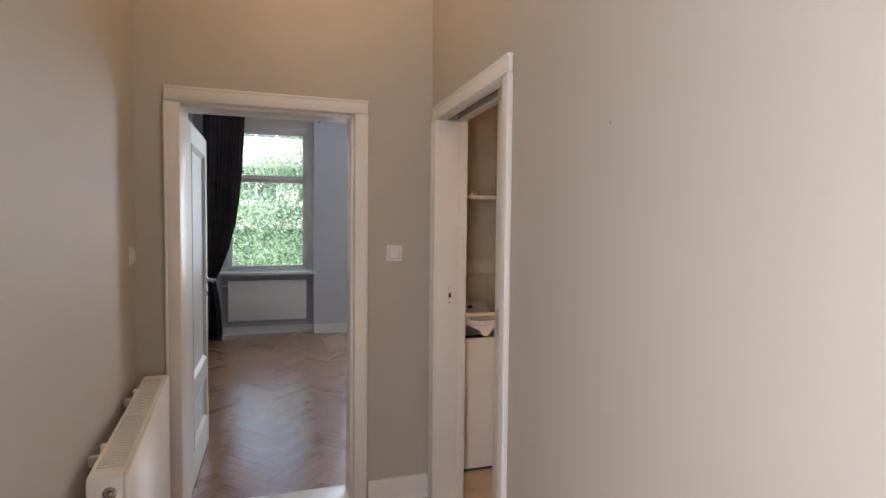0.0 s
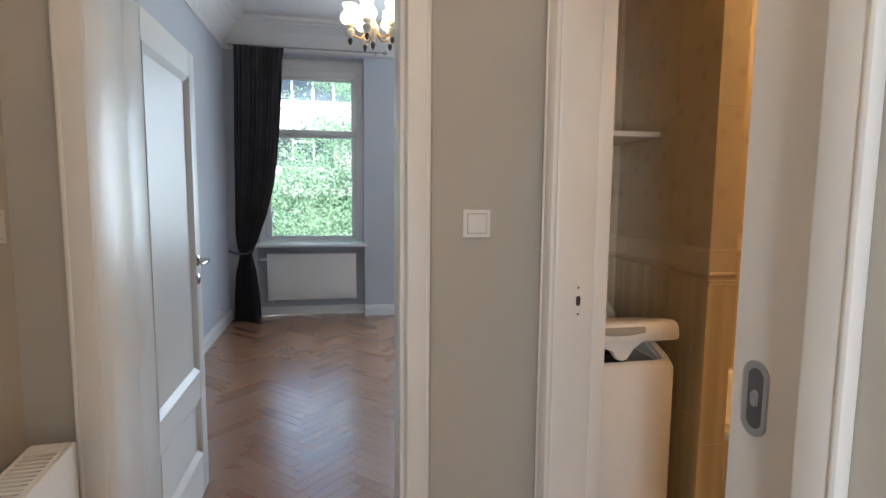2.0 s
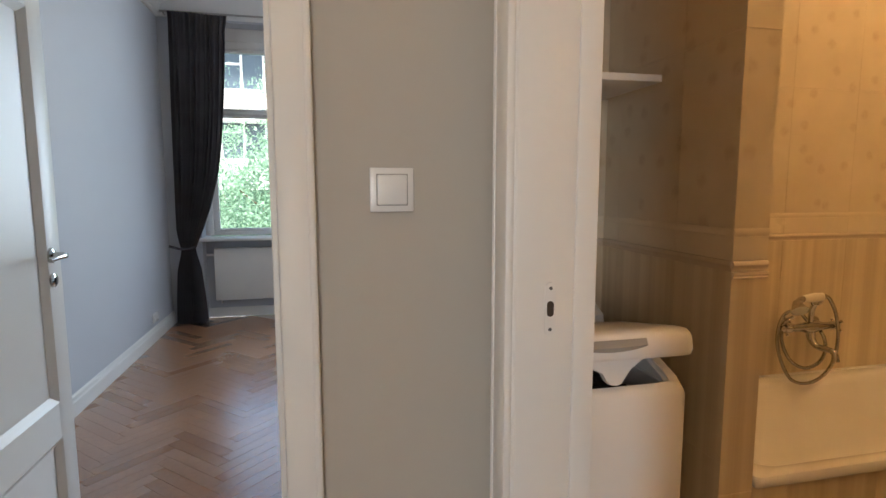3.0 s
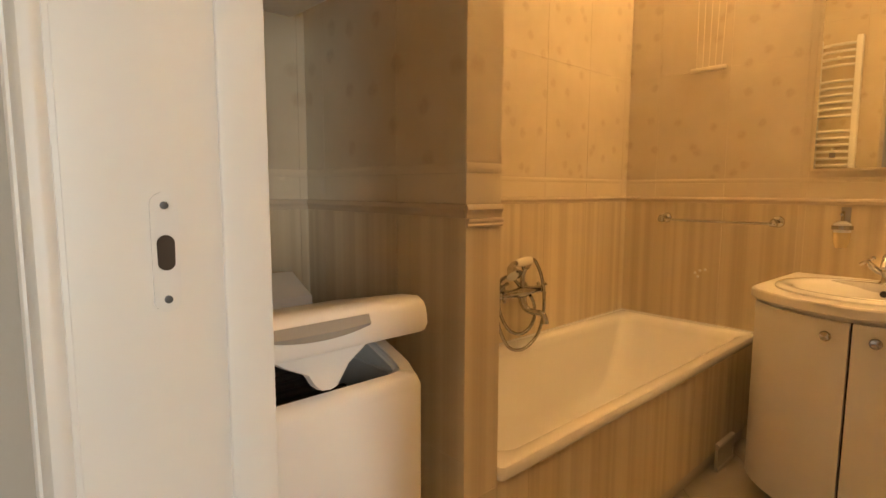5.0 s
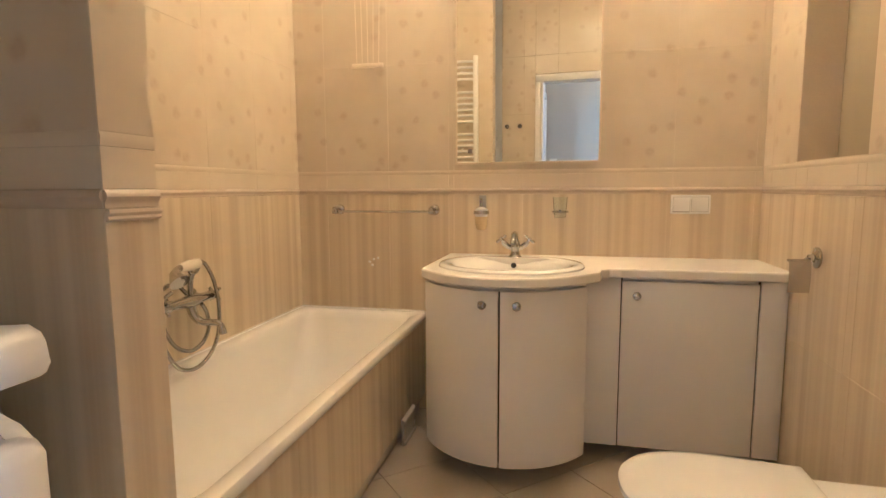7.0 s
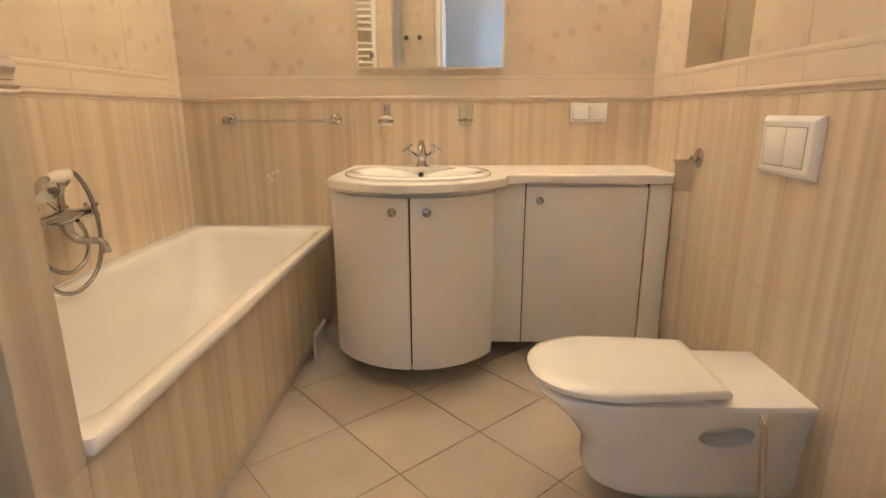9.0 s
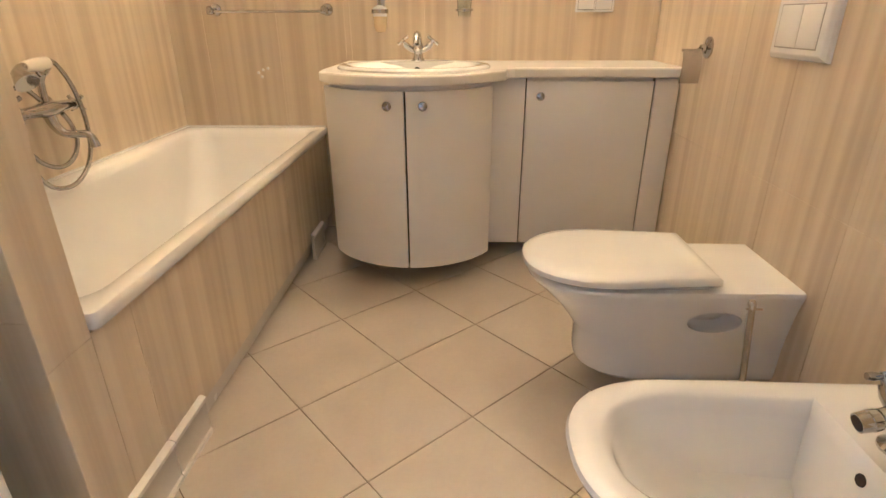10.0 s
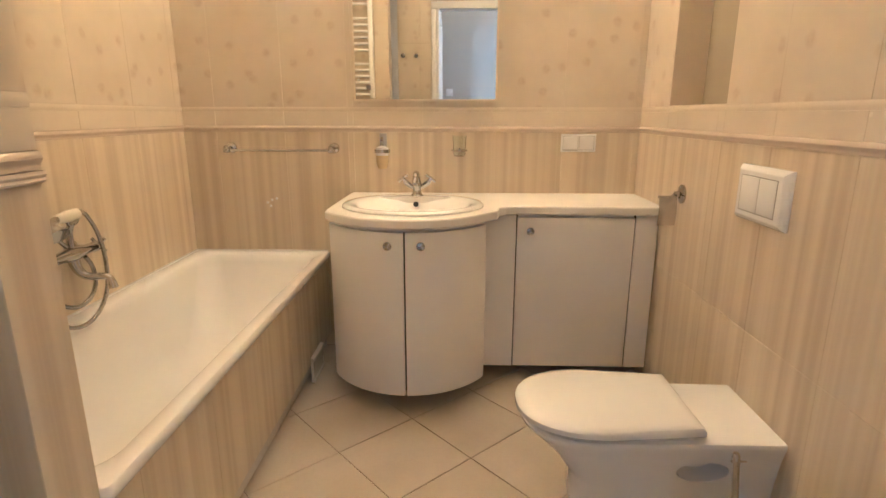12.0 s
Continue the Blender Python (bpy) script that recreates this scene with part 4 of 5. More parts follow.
def straight_cabinet():
    c = thing("base_cabinet", "white low cabinet with one flat door", "cabinet", (3.1, 1.9, 0.075))
    z0, z1 = 0.070, 0.772
    part("body", boxes((CAB_X + 0.018, BATH_E - 0.001, CAB_Y0, CAB_Y1 + 0.015, z0, z1)), laminate, c)
    part("filler", boxes((CAB_X + 0.001, CAB_X + 0.018, 2.137, CAB_Y1 + 0.09, z0, z1), bevel=0.0015), laminate, c)
    part("filler", boxes((CAB_X + 0.001, CAB_X + 0.018, CAB_Y0, 1.627, z0, z1), bevel=0.0015), laminate, c)
    d = part("door", boxes((CAB_X, CAB_X + 0.018, 1.633, 2.132, z0 + 0.002, z1 - 0.01), bevel=0.0015), laminate, c, "flat white door")
    knob(CAB_X, 2.078, 0.706, -1, 0, d)
    # dark strips beside the door draw the shade of its gaps
    for y in (1.626, 2.1305):
        part("shadow_gap", boxes((CAB_X + 0.012, CAB_X + 0.0181, y, y + 0.008, z0, z1)), rubber_dark, c)


straight_cabinet()
BAS_X, BAS_Y, BAS_A, BAS_B = 2.945, 2.578, 0.255, 0.298


def worktop():
    edge = [(BATH_E - 0.001, 2.912)] + [(2.86, 2.925)] + arc(VCX, VCY, VR + 0.024, 123, 232, 36)
    # concave sweep into the straight part
    p = edge[-1]
    edge += [(p[0] + 0.055, p[1] - 0.052), (2.905, 2.215), (2.932, 2.185), (2.942, 2.14), (2.942, CAB_Y0 - 0.003), (BATH_E - 0.001, CAB_Y0 - 0.003)]
    z0, z1 = 0.777, 0.815
    hole = [(BAS_X + (BAS_A - 0.02) * math.cos(2 * math.pi * i / 48), BAS_Y + (BAS_B - 0.02) * math.sin(2 * math.pi * i / 48)) for i in range(48)]
    bm = bmesh.new()
    r = 0.007
    n = len(edge)

    def inset(d):
        out = []
        for i, (x, y) in enumerate(edge):
            out.append((x + (d if x < BATH_E - 0.01 else 0) * (1 if x < BAS_X else 0.2), y + (0.0 if y < 2.9 else -d)))
        return out
    levels = [(z0, 0.006), (z0 + 0.004, 0.001), (z0 + r, 0.0), (z1 - r, 0.0), (z1 - 0.002, 0.003), (z1, r)]
    vs = [[bm.verts.new((x, y, z)) for x, y in inset(d)] for z, d in levels]
    for a, b in zip(vs, vs[1:]):
        for i in range(n):
            j = (i + 1) % n
            bm.faces.new((a[i], a[j], b[j], b[i]))
    hv = [[bm.verts.new((x, y, z)) for x, y in hole] for z in (z0, z1)]
    for i in range(48):
        j = (i + 1) % 48
        bm.faces.new((hv[0][j], hv[0][i], hv[1][i], hv[1][j]))
    for ring, h in ((vs[0], hv[0]), (vs[-1], hv[1])):
        es = [bm.edges.get((ring[i], ring[(i + 1) % n])) for i in range(n)] + [bm.edges.get((h[i], h[(i + 1) % 48])) for i in range(48)]
        bmesh.ops.triangle_fill(bm, use_beauty=True, edges=es)
    solo("worktop", bm, worktop_white, "cream worktop with a bowed front over the cabinets", "worktop", smooth=False)


worktop()


def washbasin():
    b = thing("washbasin", "oval white ceramic inset washbasin", "basin", (BAS_X, BAS_Y, 0.815))

    def ring(s, z, dx=0.0):
        return [(BAS_X + dx + (BAS_A - s) * math.cos(2 * math.pi * i / 48), BAS_Y + (BAS_B - s) * math.sin(2 * math.pi * i / 48), z) for i in range(48)]
    z = 0.8155
    part("bowl", loft([ring(0.0, z), ring(0.0, z + 0.006), ring(0.008, z + 0.013), ring(0.03, z + 0.014), ring(0.055, z + 0.008, -0.005), ring(0.065, z - 0.004, -0.012), ring(0.085, z - 0.05, -0.018), ring(0.12, z - 0.09, -0.02), ring(0.18, z - 0.12, -0.02), ring(0.225, z - 0.125, -0.02)], cap_start=False), ceramic, b)
    part("tap_ledge", prism([(BAS_X + x, BAS_Y + y) for x, y in ((0.15, -0.16), (0.235, -0.12), (0.25, 0.0), (0.235, 0.12), (0.15, 0.16), (0.165, 0.08), (0.17, 0.0), (0.165, -0.08))], z - 0.02, z + 0.012, 0.004), ceramic, b)
    # dark disc in place of a shaded opening
    part("overflow", lathe([(0.0, 0.0), (0.012, 0.0), (0.012, 0.003), (0.008, 0.004), (0.0, 0.002)], at(BAS_X + 0.158, BAS_Y, z - 0.022) @ rot_y(-75), 14), rubber_dark, b, "dark overflow hole")
    part("drain", lathe([(0.0, 0.004), (0.018, 0.003), (0.028, 0.003), (0.03, -0.002), (0.0, -0.002)], at(BAS_X - 0.02, BAS_Y, z - 0.123)), chrome, b)


washbasin()


def pillar_tap(x, y, z, turn, scale, name, label, flat=False):
    """A retro two-handle mixer whose spout points to local -x."""
    m = at(x, y, z) @ rot_z(turn) @ Matrix.Scale(scale, 4)
    t = thing(name, label, "tap", (x, y, z))

    def put(pname, bm, parent=None, mat=chrome):
        bmesh.ops.transform(bm, matrix=m, verts=bm.verts)
        return part(pname, bm, mat, parent or t)
    put("base", lathe([(0.0, 0), (0.03, 0), (0.03, 0.006), (0.022, 0.014), (0.02, 0.035), (0.026, 0.05), (0.02, 0.075), (0.014, 0.09), (0.0, 0.1)]))
    if flat:
        put("spout", tube([(0, 0, 0.06), (-0.02, 0, 0.068), (-0.035, 0, 0.066), (-0.047, 0, 0.062)], [0.018, 0.017, 0.015, 0.015], 12, smooth_steps=0))
        nz = put("nozzle", tube([(-0.045, 0, 0.062), (-0.050, 0, 0.060), (-0.051, 0, 0.060), (-0.062, 0, 0.057), (-0.063, 0, 0.0565), (-0.079, 0, 0.052)], [0.013, 0.013, 0.0165, 0.0175, 0.0165, 0.0155], 16))
        # dark disc paints the shade inside the nozzle
        put("mouth", tube([(-0.0788, 0, 0.052), (-0.0798, 0, 0.0517)], [0.0125, 0.0125], 14), nz, hole_dark)
    else:
        put("spout", tube([(0, 0, 0.05), (-0.01, 0, 0.09), (-0.04, 0, 0.115), (-0.08, 0, 0.11), (-0.11, 0, 0.085), (-0.115, 0, 0.075)], [0.018, 0.018, 0.016, 0.014, 0.013, 0.014], 12))
    for s in (-1, 1):
        c = Vector((0.0, s * 0.05, 0.065))
        st = put("valve", tube([(0, 0, 0.04), (0.0, s * 0.03, 0.05), c, c + Vector((0, s * 0.012, 0.012))], [0.012, 0.012, 0.014, 0.011], 12))
        d = Vector((0, s * 0.6, 0.8)).normalized()
        e = Vector((1, 0, 0))
        f = d.cross(e)
        cc = c + d * 0.03
        put("stem", tube([c, cc + d * 0.008], [0.009, 0.007], 10), st)
        for w in (e, f):
            put("spoke", tube([cc - w * 0.03, cc - w * 0.022, cc, cc + w * 0.022, cc + w * 0.03], [0.006, 0.0078, 0.004, 0.0078, 0.006], 10), st)
    return t


pillar_tap(3.135, 2.575, 0.826, 0, 0.92, "basin_tap", "chrome retro basin mixer with two cross handles")

# mirror
mir = thing("wall_mirror", "frameless rectangular bathroom mirror", "mirror", (BATH_E, 2.554, 1.247))
# the mirror hangs a little askew: turned a little and tipped forward
mir_m = at(BATH_E - 0.019, 2.545, 1.247) @ rot_z(-1.9) @ rot_y(-0.8)
for name, rows_m, mat, lab, bev in (("glass_back", [(0.0, 0.004, -0.337, 0.337, 0.0, 0.85)], steel, "", 0.001), ("glass", [(-0.003, -0.0005, -0.327, 0.327, 0.01, 0.84)], mirror_mat, "mirror glass", 0.0),
                                    ("bevel_strip", [(-0.003, -0.0002, -0.337, -0.327, 0.0, 0.85), (-0.003, -0.0002, 0.327, 0.337, 0.0, 0.85), (-0.003, -0.0002, -0.327, 0.327, 0.0, 0.01)], band_tile, "", 0.0)):
    bm = boxes(*rows_m, bevel=bev)
    bmesh.ops.transform(bm, matrix=mir_m, verts=bm.verts)
    part(name, bm, mat, mir, lab, False)
for y, z in ((2.3, 1.3), (2.8, 1.3), (2.3, 2.0), (2.8, 2.0)):
    part("clip", boxes((BATH_E - 0.016 - 0.0, BATH_E, y, y + 0.02, z, z + 0.02)), steel, mir)

# towel rail
tr = thing("towel_rail", "chrome wall-mounted towel rail", "towel rail", (BATH_E, 3.2, 1.04))
part("bar", tube([(BATH_E - 0.06, 3.495, 1.022), (BATH_E - 0.06, 2.985, 1.022)], 0.006), chrome, tr)
for y in (3.49, 2.99):
    b = part("bracket", lathe([(0.0, 0), (0.026, 0), (0.024, 0.006), (0.01, 0.012), (0.008, 0.05), (0.014, 0.055), (0.016, 0.065), (0.01, 0.075), (0.0, 0.077)], at(BATH_E, y, 1.029) @ rot_y(-90), 18), chrome, tr)
    part("bracket_collar", lathe([(0.0, -0.014), (0.012, -0.014), (0.014, 0.0), (0.012, 0.014), (0.0, 0.014)], at(BATH_E - 0.06, y, 1.022) @ rot_x(90), 14), chrome, b)

# soap dispenser
sd = thing("soap_dispenser", "wall soap dispenser with amber liquid soap", "soap dispenser", (BATH_E, 2.748, 0.94))
part("back_plate", boxes((BATH_E - 0.006, BATH_E, 2.732, 2.766, 1.035, 1.10), bevel=0.003), steel, sd)
part("holder", tube([(BATH_E, 2.748, 1.03), (BATH_E - 0.045, 2.748, 1.022)], 0.008), chrome, sd)
part("ring", lathe([(0.031, -0.008), (0.037, -0.008), (0.037, 0.008), (0.031, 0.008)], at(BATH_E - 0.055, 2.748, 1.02), 24), chrome, sd)
bt = part("bottle", lathe([(0.0, -0.085), (0.02, -0.082), (0.028, -0.06), (0.03, -0.02), (0.0, -0.015)], at(BATH_E - 0.055, 2.748, 1.02), 20), amber, sd, "amber liquid soap")
part("cap", lathe([(0.0, -0.015), (0.03, -0.02), (0.03, 0.015), (0.012, 0.025), (0.0, 0.026)], at(BATH_E - 0.055, 2.748, 1.02), 20), plastic_white, bt)
part("pump", tube([(BATH_E - 0.055, 2.748, 1.04), (BATH_E - 0.055, 2.748, 1.07), (BATH_E - 0.062, 2.748, 1.078), (BATH_E - 0.095, 2.745, 1.072)], [0.006, 0.006, 0.008, 0.006], 10), chrome, bt)

# tumbler holder
th = thing("tumbler_holder", "glass tumbler in a chrome wall holder", "tumbler holder", (BATH_E, 2.383, 1.0))
part("ring", lathe([(0.033, -0.004), (0.038, -0.004), (0.038, 0.004), (0.033, 0.004)], at(BATH_E - 0.05, 2.383, 1.025), 28), chrome, th)
part("holder", tube([(BATH_E, 2.383, 1.025), (BATH_E - 0.014, 2.383, 1.025)], 0.007), chrome, th)
tg = part("tumbler", lathe([(0.0, -0.028), (0.026, -0.028), (0.033, 0.066), (0.031, 0.066), (0.0245, -0.024), (0.0, -0.024)], at(BATH_E - 0.05, 2.383, 1.025), 24), glass, th, "clear glass tumbler")

# two-gang socket and switch
ds = thing("double_switch", "white double switch and socket plate", "switch", (BATH_E, 1.817, 1.058))
part("plate", boxes((BATH_E - 0.009, BATH_E, 1.734, 1.900, 1.015, 1.10), bevel=0.003), plastic_white, ds)
for y0, y1 in ((1.745, 1.813), (1.821, 1.889)):
    part("rocker", boxes((BATH_E - 0.0125, BATH_E - 0.008, y0, y1, 1.026, 1.089), bevel=0.002), plastic_white, ds)

# grey sheets round the rockers imitate the shadow in their gaps
part("gap", boxes((BATH_E - 0.0096, BATH_E - 0.0088, 1.7435, 1.8145, 1.0245, 1.0905), (BATH_E - 0.0096, BATH_E - 0.0088, 1.8195, 1.8905, 1.0225, 1.0905)), handle_grey, ds)
# retractable clothes line
cl = thing("clothes_line", "cream retractable clothes line hanging on the wall", "clothes line", (BATH_E, 3.316, 1.73))
part("bar", boxes((BATH_E - 0.03, BATH_E - 0.012, 3.236, 3.398, 1.722, 1.742), bevel=0.005), tan_plastic, cl)
for k in range(5):
    y = 3.26 + 0.028 * k
    part("cord", tube([(BATH_E - 0.02, y, 1.74), (BATH_E - 0.014, y + 0.004 * (k - 2), 2.1), (BATH_E - 0.02, 3.316 + 0.02 * (k - 2), 2.5)], 0.0014, 6), tan_plastic, cl)
part("case", boxes((BATH_E - 0.05, BATH_E, 3.2, 3.43, 2.48, 2.56), bevel=0.01), tan_plastic, cl)

# old screw holes in the tiles
for y, z in ((3.335, 0.762), (3.312, 0.775), (3.288, 0.782), (3.32, 0.745)):
    solo("wall_plug", lathe([(0.0, 0.0), (0.007, 0.0), (0.006, 0.003), (0.0, 0.0035)], at(BATH_E - 0.0005, y, z) @ rot_y(-90), 10), plastic_white, "small pale filled screw hole in a tile", "wall plug", group="filled screw holes")

# toilet roll holder
rp = thing("toilet_roll_holder", "empty chrome toilet roll holder", "roll holder", (2.77, BATH_S, 0.80))
part("rosette", lathe([(0.0, 0), (0.036, 0), (0.036, 0.006), (0.03, 0.010), (0.012, 0.014), (0.010, 0.03), (0.0, 0.032)], at(2.768, BATH_S, 0.895) @ rot_x(-90), 24), chrome, rp)
part("arm", tube([(2.768, BATH_S + 0.028, 0.895), (2.775, BATH_S + 0.034, 0.885), (2.80, BATH_S + 0.036, 0.865), (2.88, BATH_S + 0.036, 0.86)], 0.006, smooth_steps=3), chrome, rp)
cover = loft([[(2.742 - 0.010 * math.sin(math.pi * (0.1 + 0.8 * v)), y, 0.888 - 0.11 * v) for v in [i / 10 for i in range(11)]] for y in (BATH_S + 0.03, BATH_S + 0.097)], cap_start=False, cap_end=False, closed=False)
bmesh.ops.solidify(cover, geom=cover.faces[:], thickness=0.0015)
part("cover", cover, plate_metal, rp, "curved hanging chrome cover plate")
part("pivot", tube([(2.768, BATH_S + 0.022, 0.893), (2.745, BATH_S + 0.036, 0.888), (2.743, BATH_S + 0.10, 0.888)], 0.0045, 8), chrome, rp)

# flush plate
fp = thing("flush_plate", "white dual flush plate on the wall", "flush plate", (2.217, BATH_S, 0.973))
fpr = [[(x, BATH_S + d, z) for x, z in ((2.096 + i, 0.890 + i), (2.345 - i, 0.890 + i), (2.345 - i, 1.050 - i), (2.096 + i, 1.050 - i))] for d, i in ((0.0, 0.0), (0.006, 0.0), (0.012, 0.003), (0.020, 0.012), (0.022, 0.016), (0.0215, 0.024))]
part("frame", loft(fpr), plastic_white, fp, "", False)
for x0, x1 in ((2.134, 2.2175), (2.2195, 2.312)):
    part("button", boxes((x0, x1, BATH_S + 0.015, BATH_S + 0.0235, 0.920, 1.020), bevel=0.002), plastic_white, fp)
# grey sheet gives the buttons a shaded outline
part("button_gap_shade", boxes((2.1315, 2.3145, BATH_S + 0.0205, BATH_S + 0.0222, 0.9175, 1.0225)), handle_grey, fp)


def d_shape(cx, yb, yf, hw, z, n=40, back=0.9, power=2.3):
    """A D-shaped ring: flat at the back wall (yb), rounded at the front (yf)."""
    out = []
    ym = yf - hw * 1.25
    out.append((cx + hw * back, yb, z))
    k = n - 2
    pts = []
    for i in range(k):
        a = math.pi * i / (k - 1)
        ca, sa = math.cos(a), math.sin(a)
        pts.append((cx + hw * math.copysign(abs(ca) ** (2 / power), ca), ym + (yf - ym) * abs(sa) ** (2 / power), z))
    return out + pts + [(cx - hw * back, yb, z)]


def cut(ob, bm, parent):
    """Cuts the shape bm out of a part."""
    tool = part("tool", bm, ceramic, parent)
    mod = ob.modifiers.new("cut", "BOOLEAN")
    mod.object, mod.operation, mod.solver = tool, "DIFFERENCE", "EXACT"
    bpy.context.view_layer.update()
    me = bpy.data.meshes.new_from_object(ob.evaluated_get(bpy.context.evaluated_depsgraph_get()))
    ob.modifiers.clear()
    ob.data = me
    me.set_sharp_from_angle(angle=radians(32))
    bpy.data.objects.remove(tool)


def toilet(cx):
    t = thing("toilet", "white ceramic wall-hung toilet with closed lid", "toilet", (cx, 1.8, 0.0))
    yb = BATH_S + 0.002

    def dring(cx, yb, yf, hw, z, back=0.96):
        return d_shape(cx, yb if yb < 1.7 else yb - 0.03, yf - 0.007, hw * 0.925, z, back=back)
    rings = [dring(cx, yb, 2.00, 0.105, 0.062), dring(cx, yb, 2.04, 0.13, 0.066), dring(cx, yb, 2.058, 0.142, 0.08), dring(cx, yb, 2.062, 0.145, 0.10), dring(cx, yb, 2.064, 0.146, 0.175), dring(cx, yb, 2.078, 0.149, 0.20), dring(cx, yb, 2.095, 0.153, 0.225), dring(cx, yb, 2.125, 0.160, 0.265),
             dring(cx, yb, 2.165, 0.169, 0.305), dring(cx, yb, 2.192, 0.177, 0.33), dring(cx, yb, 2.207, 0.183, 0.345), dring(cx, yb, 2.209, 0.184, 0.354), dring(cx, yb, 2.204, 0.181, 0.360), dring(cx, yb, 2.19, 0.17, 0.362)]
    bowl = part("bowl", loft(rings), ceramic, t)
    # recessed fixing hole on each side
    for sgn in (-1, 1):
        cut(bowl, lathe([(0.0, -1.0), (0.8, -1.0), (0.95, -0.9), (1.0, -0.7), (1.0, 1.0), (0.0, 1.0)], at(cx + sgn * 0.17, 1.731, 0.266) @ rot_y(90 * sgn) @ Matrix.Diagonal((0.034, 0.07, 0.085, 1)), 28), t)
    part("seat", loft([dring(cx, 1.80, 2.190, 0.164, 0.362), dring(cx, 1.795, 2.194, 0.168, 0.367), dring(cx, 1.80, 2.192, 0.166, 0.3735)]), plastic_white, t)
    lid = part("lid", loft([dring(cx, 1.775, 2.215, 0.188, 0.3725, back=0.86), dring(cx, 1.768, 2.224, 0.195, 0.378, back=0.86), dring(cx, 1.768, 2.224, 0.195, 0.392, back=0.86), dring(cx, 1.775, 2.216, 0.189, 0.399, back=0.86), dring(cx, 1.80, 2.19, 0.168, 0.403, back=0.86), dring(cx, 1.84, 2.12, 0.12, 0.4045, back=0.86)]), plastic_white, t, "closed white lid")
    for s in (-1, 1):
        part("hinge", tube([(cx + s * 0.06, 1.733, 0.372), (cx + s * 0.11, 1.733, 0.372)], 0.010), plastic_white, lid)


toilet(2.11)


def bidet(cx):
    b = thing("bidet", "white ceramic bidet against the tiled wall", "bidet", (cx, 1.85, 0.0))
    yb = BATH_S + 0.002
    z = 0.376
    outer = [d_shape(cx, yb, 2.041, 0.108, 0.0), d_shape(cx, yb, 2.041, 0.108, 0.1), d_shape(cx, yb, 2.071, 0.118, 0.18), d_shape(cx, yb, 2.141, 0.146, 0.26, power=2.4), d_shape(cx, yb, 2.199, 0.168, 0.33, power=2.45), d_shape(cx, yb, 2.214, 0.177, 0.357, power=2.45, back=0.95), d_shape(cx, yb, 2.217, 0.179, z - 0.012, power=2.45, back=0.97), d_shape(cx, yb, 2.213, 0.176, z - 0.004, power=2.45, back=0.97), d_shape(cx, yb, 2.201, 0.168, z, power=2.45, back=0.97)]
    inner = [d_shape(cx, 1.763, 2.165, 0.140, z - 0.002, back=0.93), d_shape(cx, 1.769, 2.153, 0.132, z - 0.009, back=0.92), d_shape(cx, 1.774, 2.141, 0.125, z - 0.03, back=0.9), d_shape(cx, 1.783, 2.111, 0.114, z - 0.09, back=0.88), d_shape(cx, 1.796, 2.041, 0.092, z - 0.145, back=0.85), d_shape(cx, 1.806, 1.941, 0.055, z - 0.163, back=0.7)]
    part("bowl", loft(outer + inner), ceramic, b)
    # no opening is cut; a dark disc gives the hole its shade
    part("overflow", lathe([(0.0, 0.001), (0.010, 0.001), (0.0105, -0.002), (0.0, -0.002)], at(cx - 0.024, 1.7755, z - 0.036) @ rot_x(-80), 16), hole_dark, b, "dark overflow hole")
    d = part("drain", lathe([(0.0, 0.0), (0.02, 0.0), (0.032, 0.003), (0.034, 0.001), (0.034, -0.003), (0.0, -0.003)], at(cx - 0.003, 1.822, z - 0.160), 24), chrome, b)
    part("plug", lathe([(0.0, 0.012), (0.015, 0.01), (0.021, 0.004), (0.0, 0.003)], at(cx - 0.003, 1.822, z - 0.160), 20), chrome, d)


bidet(1.405)
pillar_tap(1.41, 1.708, 0.373, -90, 1.0, "bidet_tap", "chrome retro bidet mixer with cross handles", True)

# toilet brush beside the toilet
tb = thing("toilet_brush", "slim steel toilet brush on the floor", "toilet brush", (1.955, 1.62, 0.0))
part("tube", lathe([(0.0, 0.0), (0.014, 0.0), (0.014, 0.004), (0.008, 0.008), (0.0092, 0.335), (0.0105, 0.34), (0.0105, 0.355), (0.008, 0.361), (0.0, 0.363)], at(1.916, 1.640, 0.0) @ rot_x(-6.3), 18), plate_metal, tb)
part("clip", tube([(1.916, 1.690, 0.335), (1.916, 1.650, 0.335)], 0.003, 8), plate_metal, tb)

# towel radiator on the tub side of the partition
def towel_radiator():
    t = thing("towel_radiator", "white ladder towel radiator on the tiled partition", "radiator", (PIL_X1, 3.15, 1.35))
    x = PIL_X1 + 0.045
    for y in (3.175, 3.40):
        part("upright", boxes((x - 0.018, x + 0.018, y - 0.018, y + 0.018, 1.26, 2.12), bevel=0.006), radiator_white, t)
    z = 1.29
    k = 0
    while z < 2.11:
        part("rung", tube([(x, 3.18, z), (x + 0.02, 3.23, z), (x + 0.028, 3.29, z), (x + 0.02, 3.35, z), (x, 3.40, z)], 0.010, 8, smooth_steps=3), radiator_white, t)
        k += 1
        z += 0.045 if k % 6 else 0.10
    for z in (1.4, 2.0):
        part("bracket", tube([(PIL_X1 - 0.001, 3.29, z), (x, 3.29, z)], 0.008, 8), radiator_white, t)


towel_radiator()
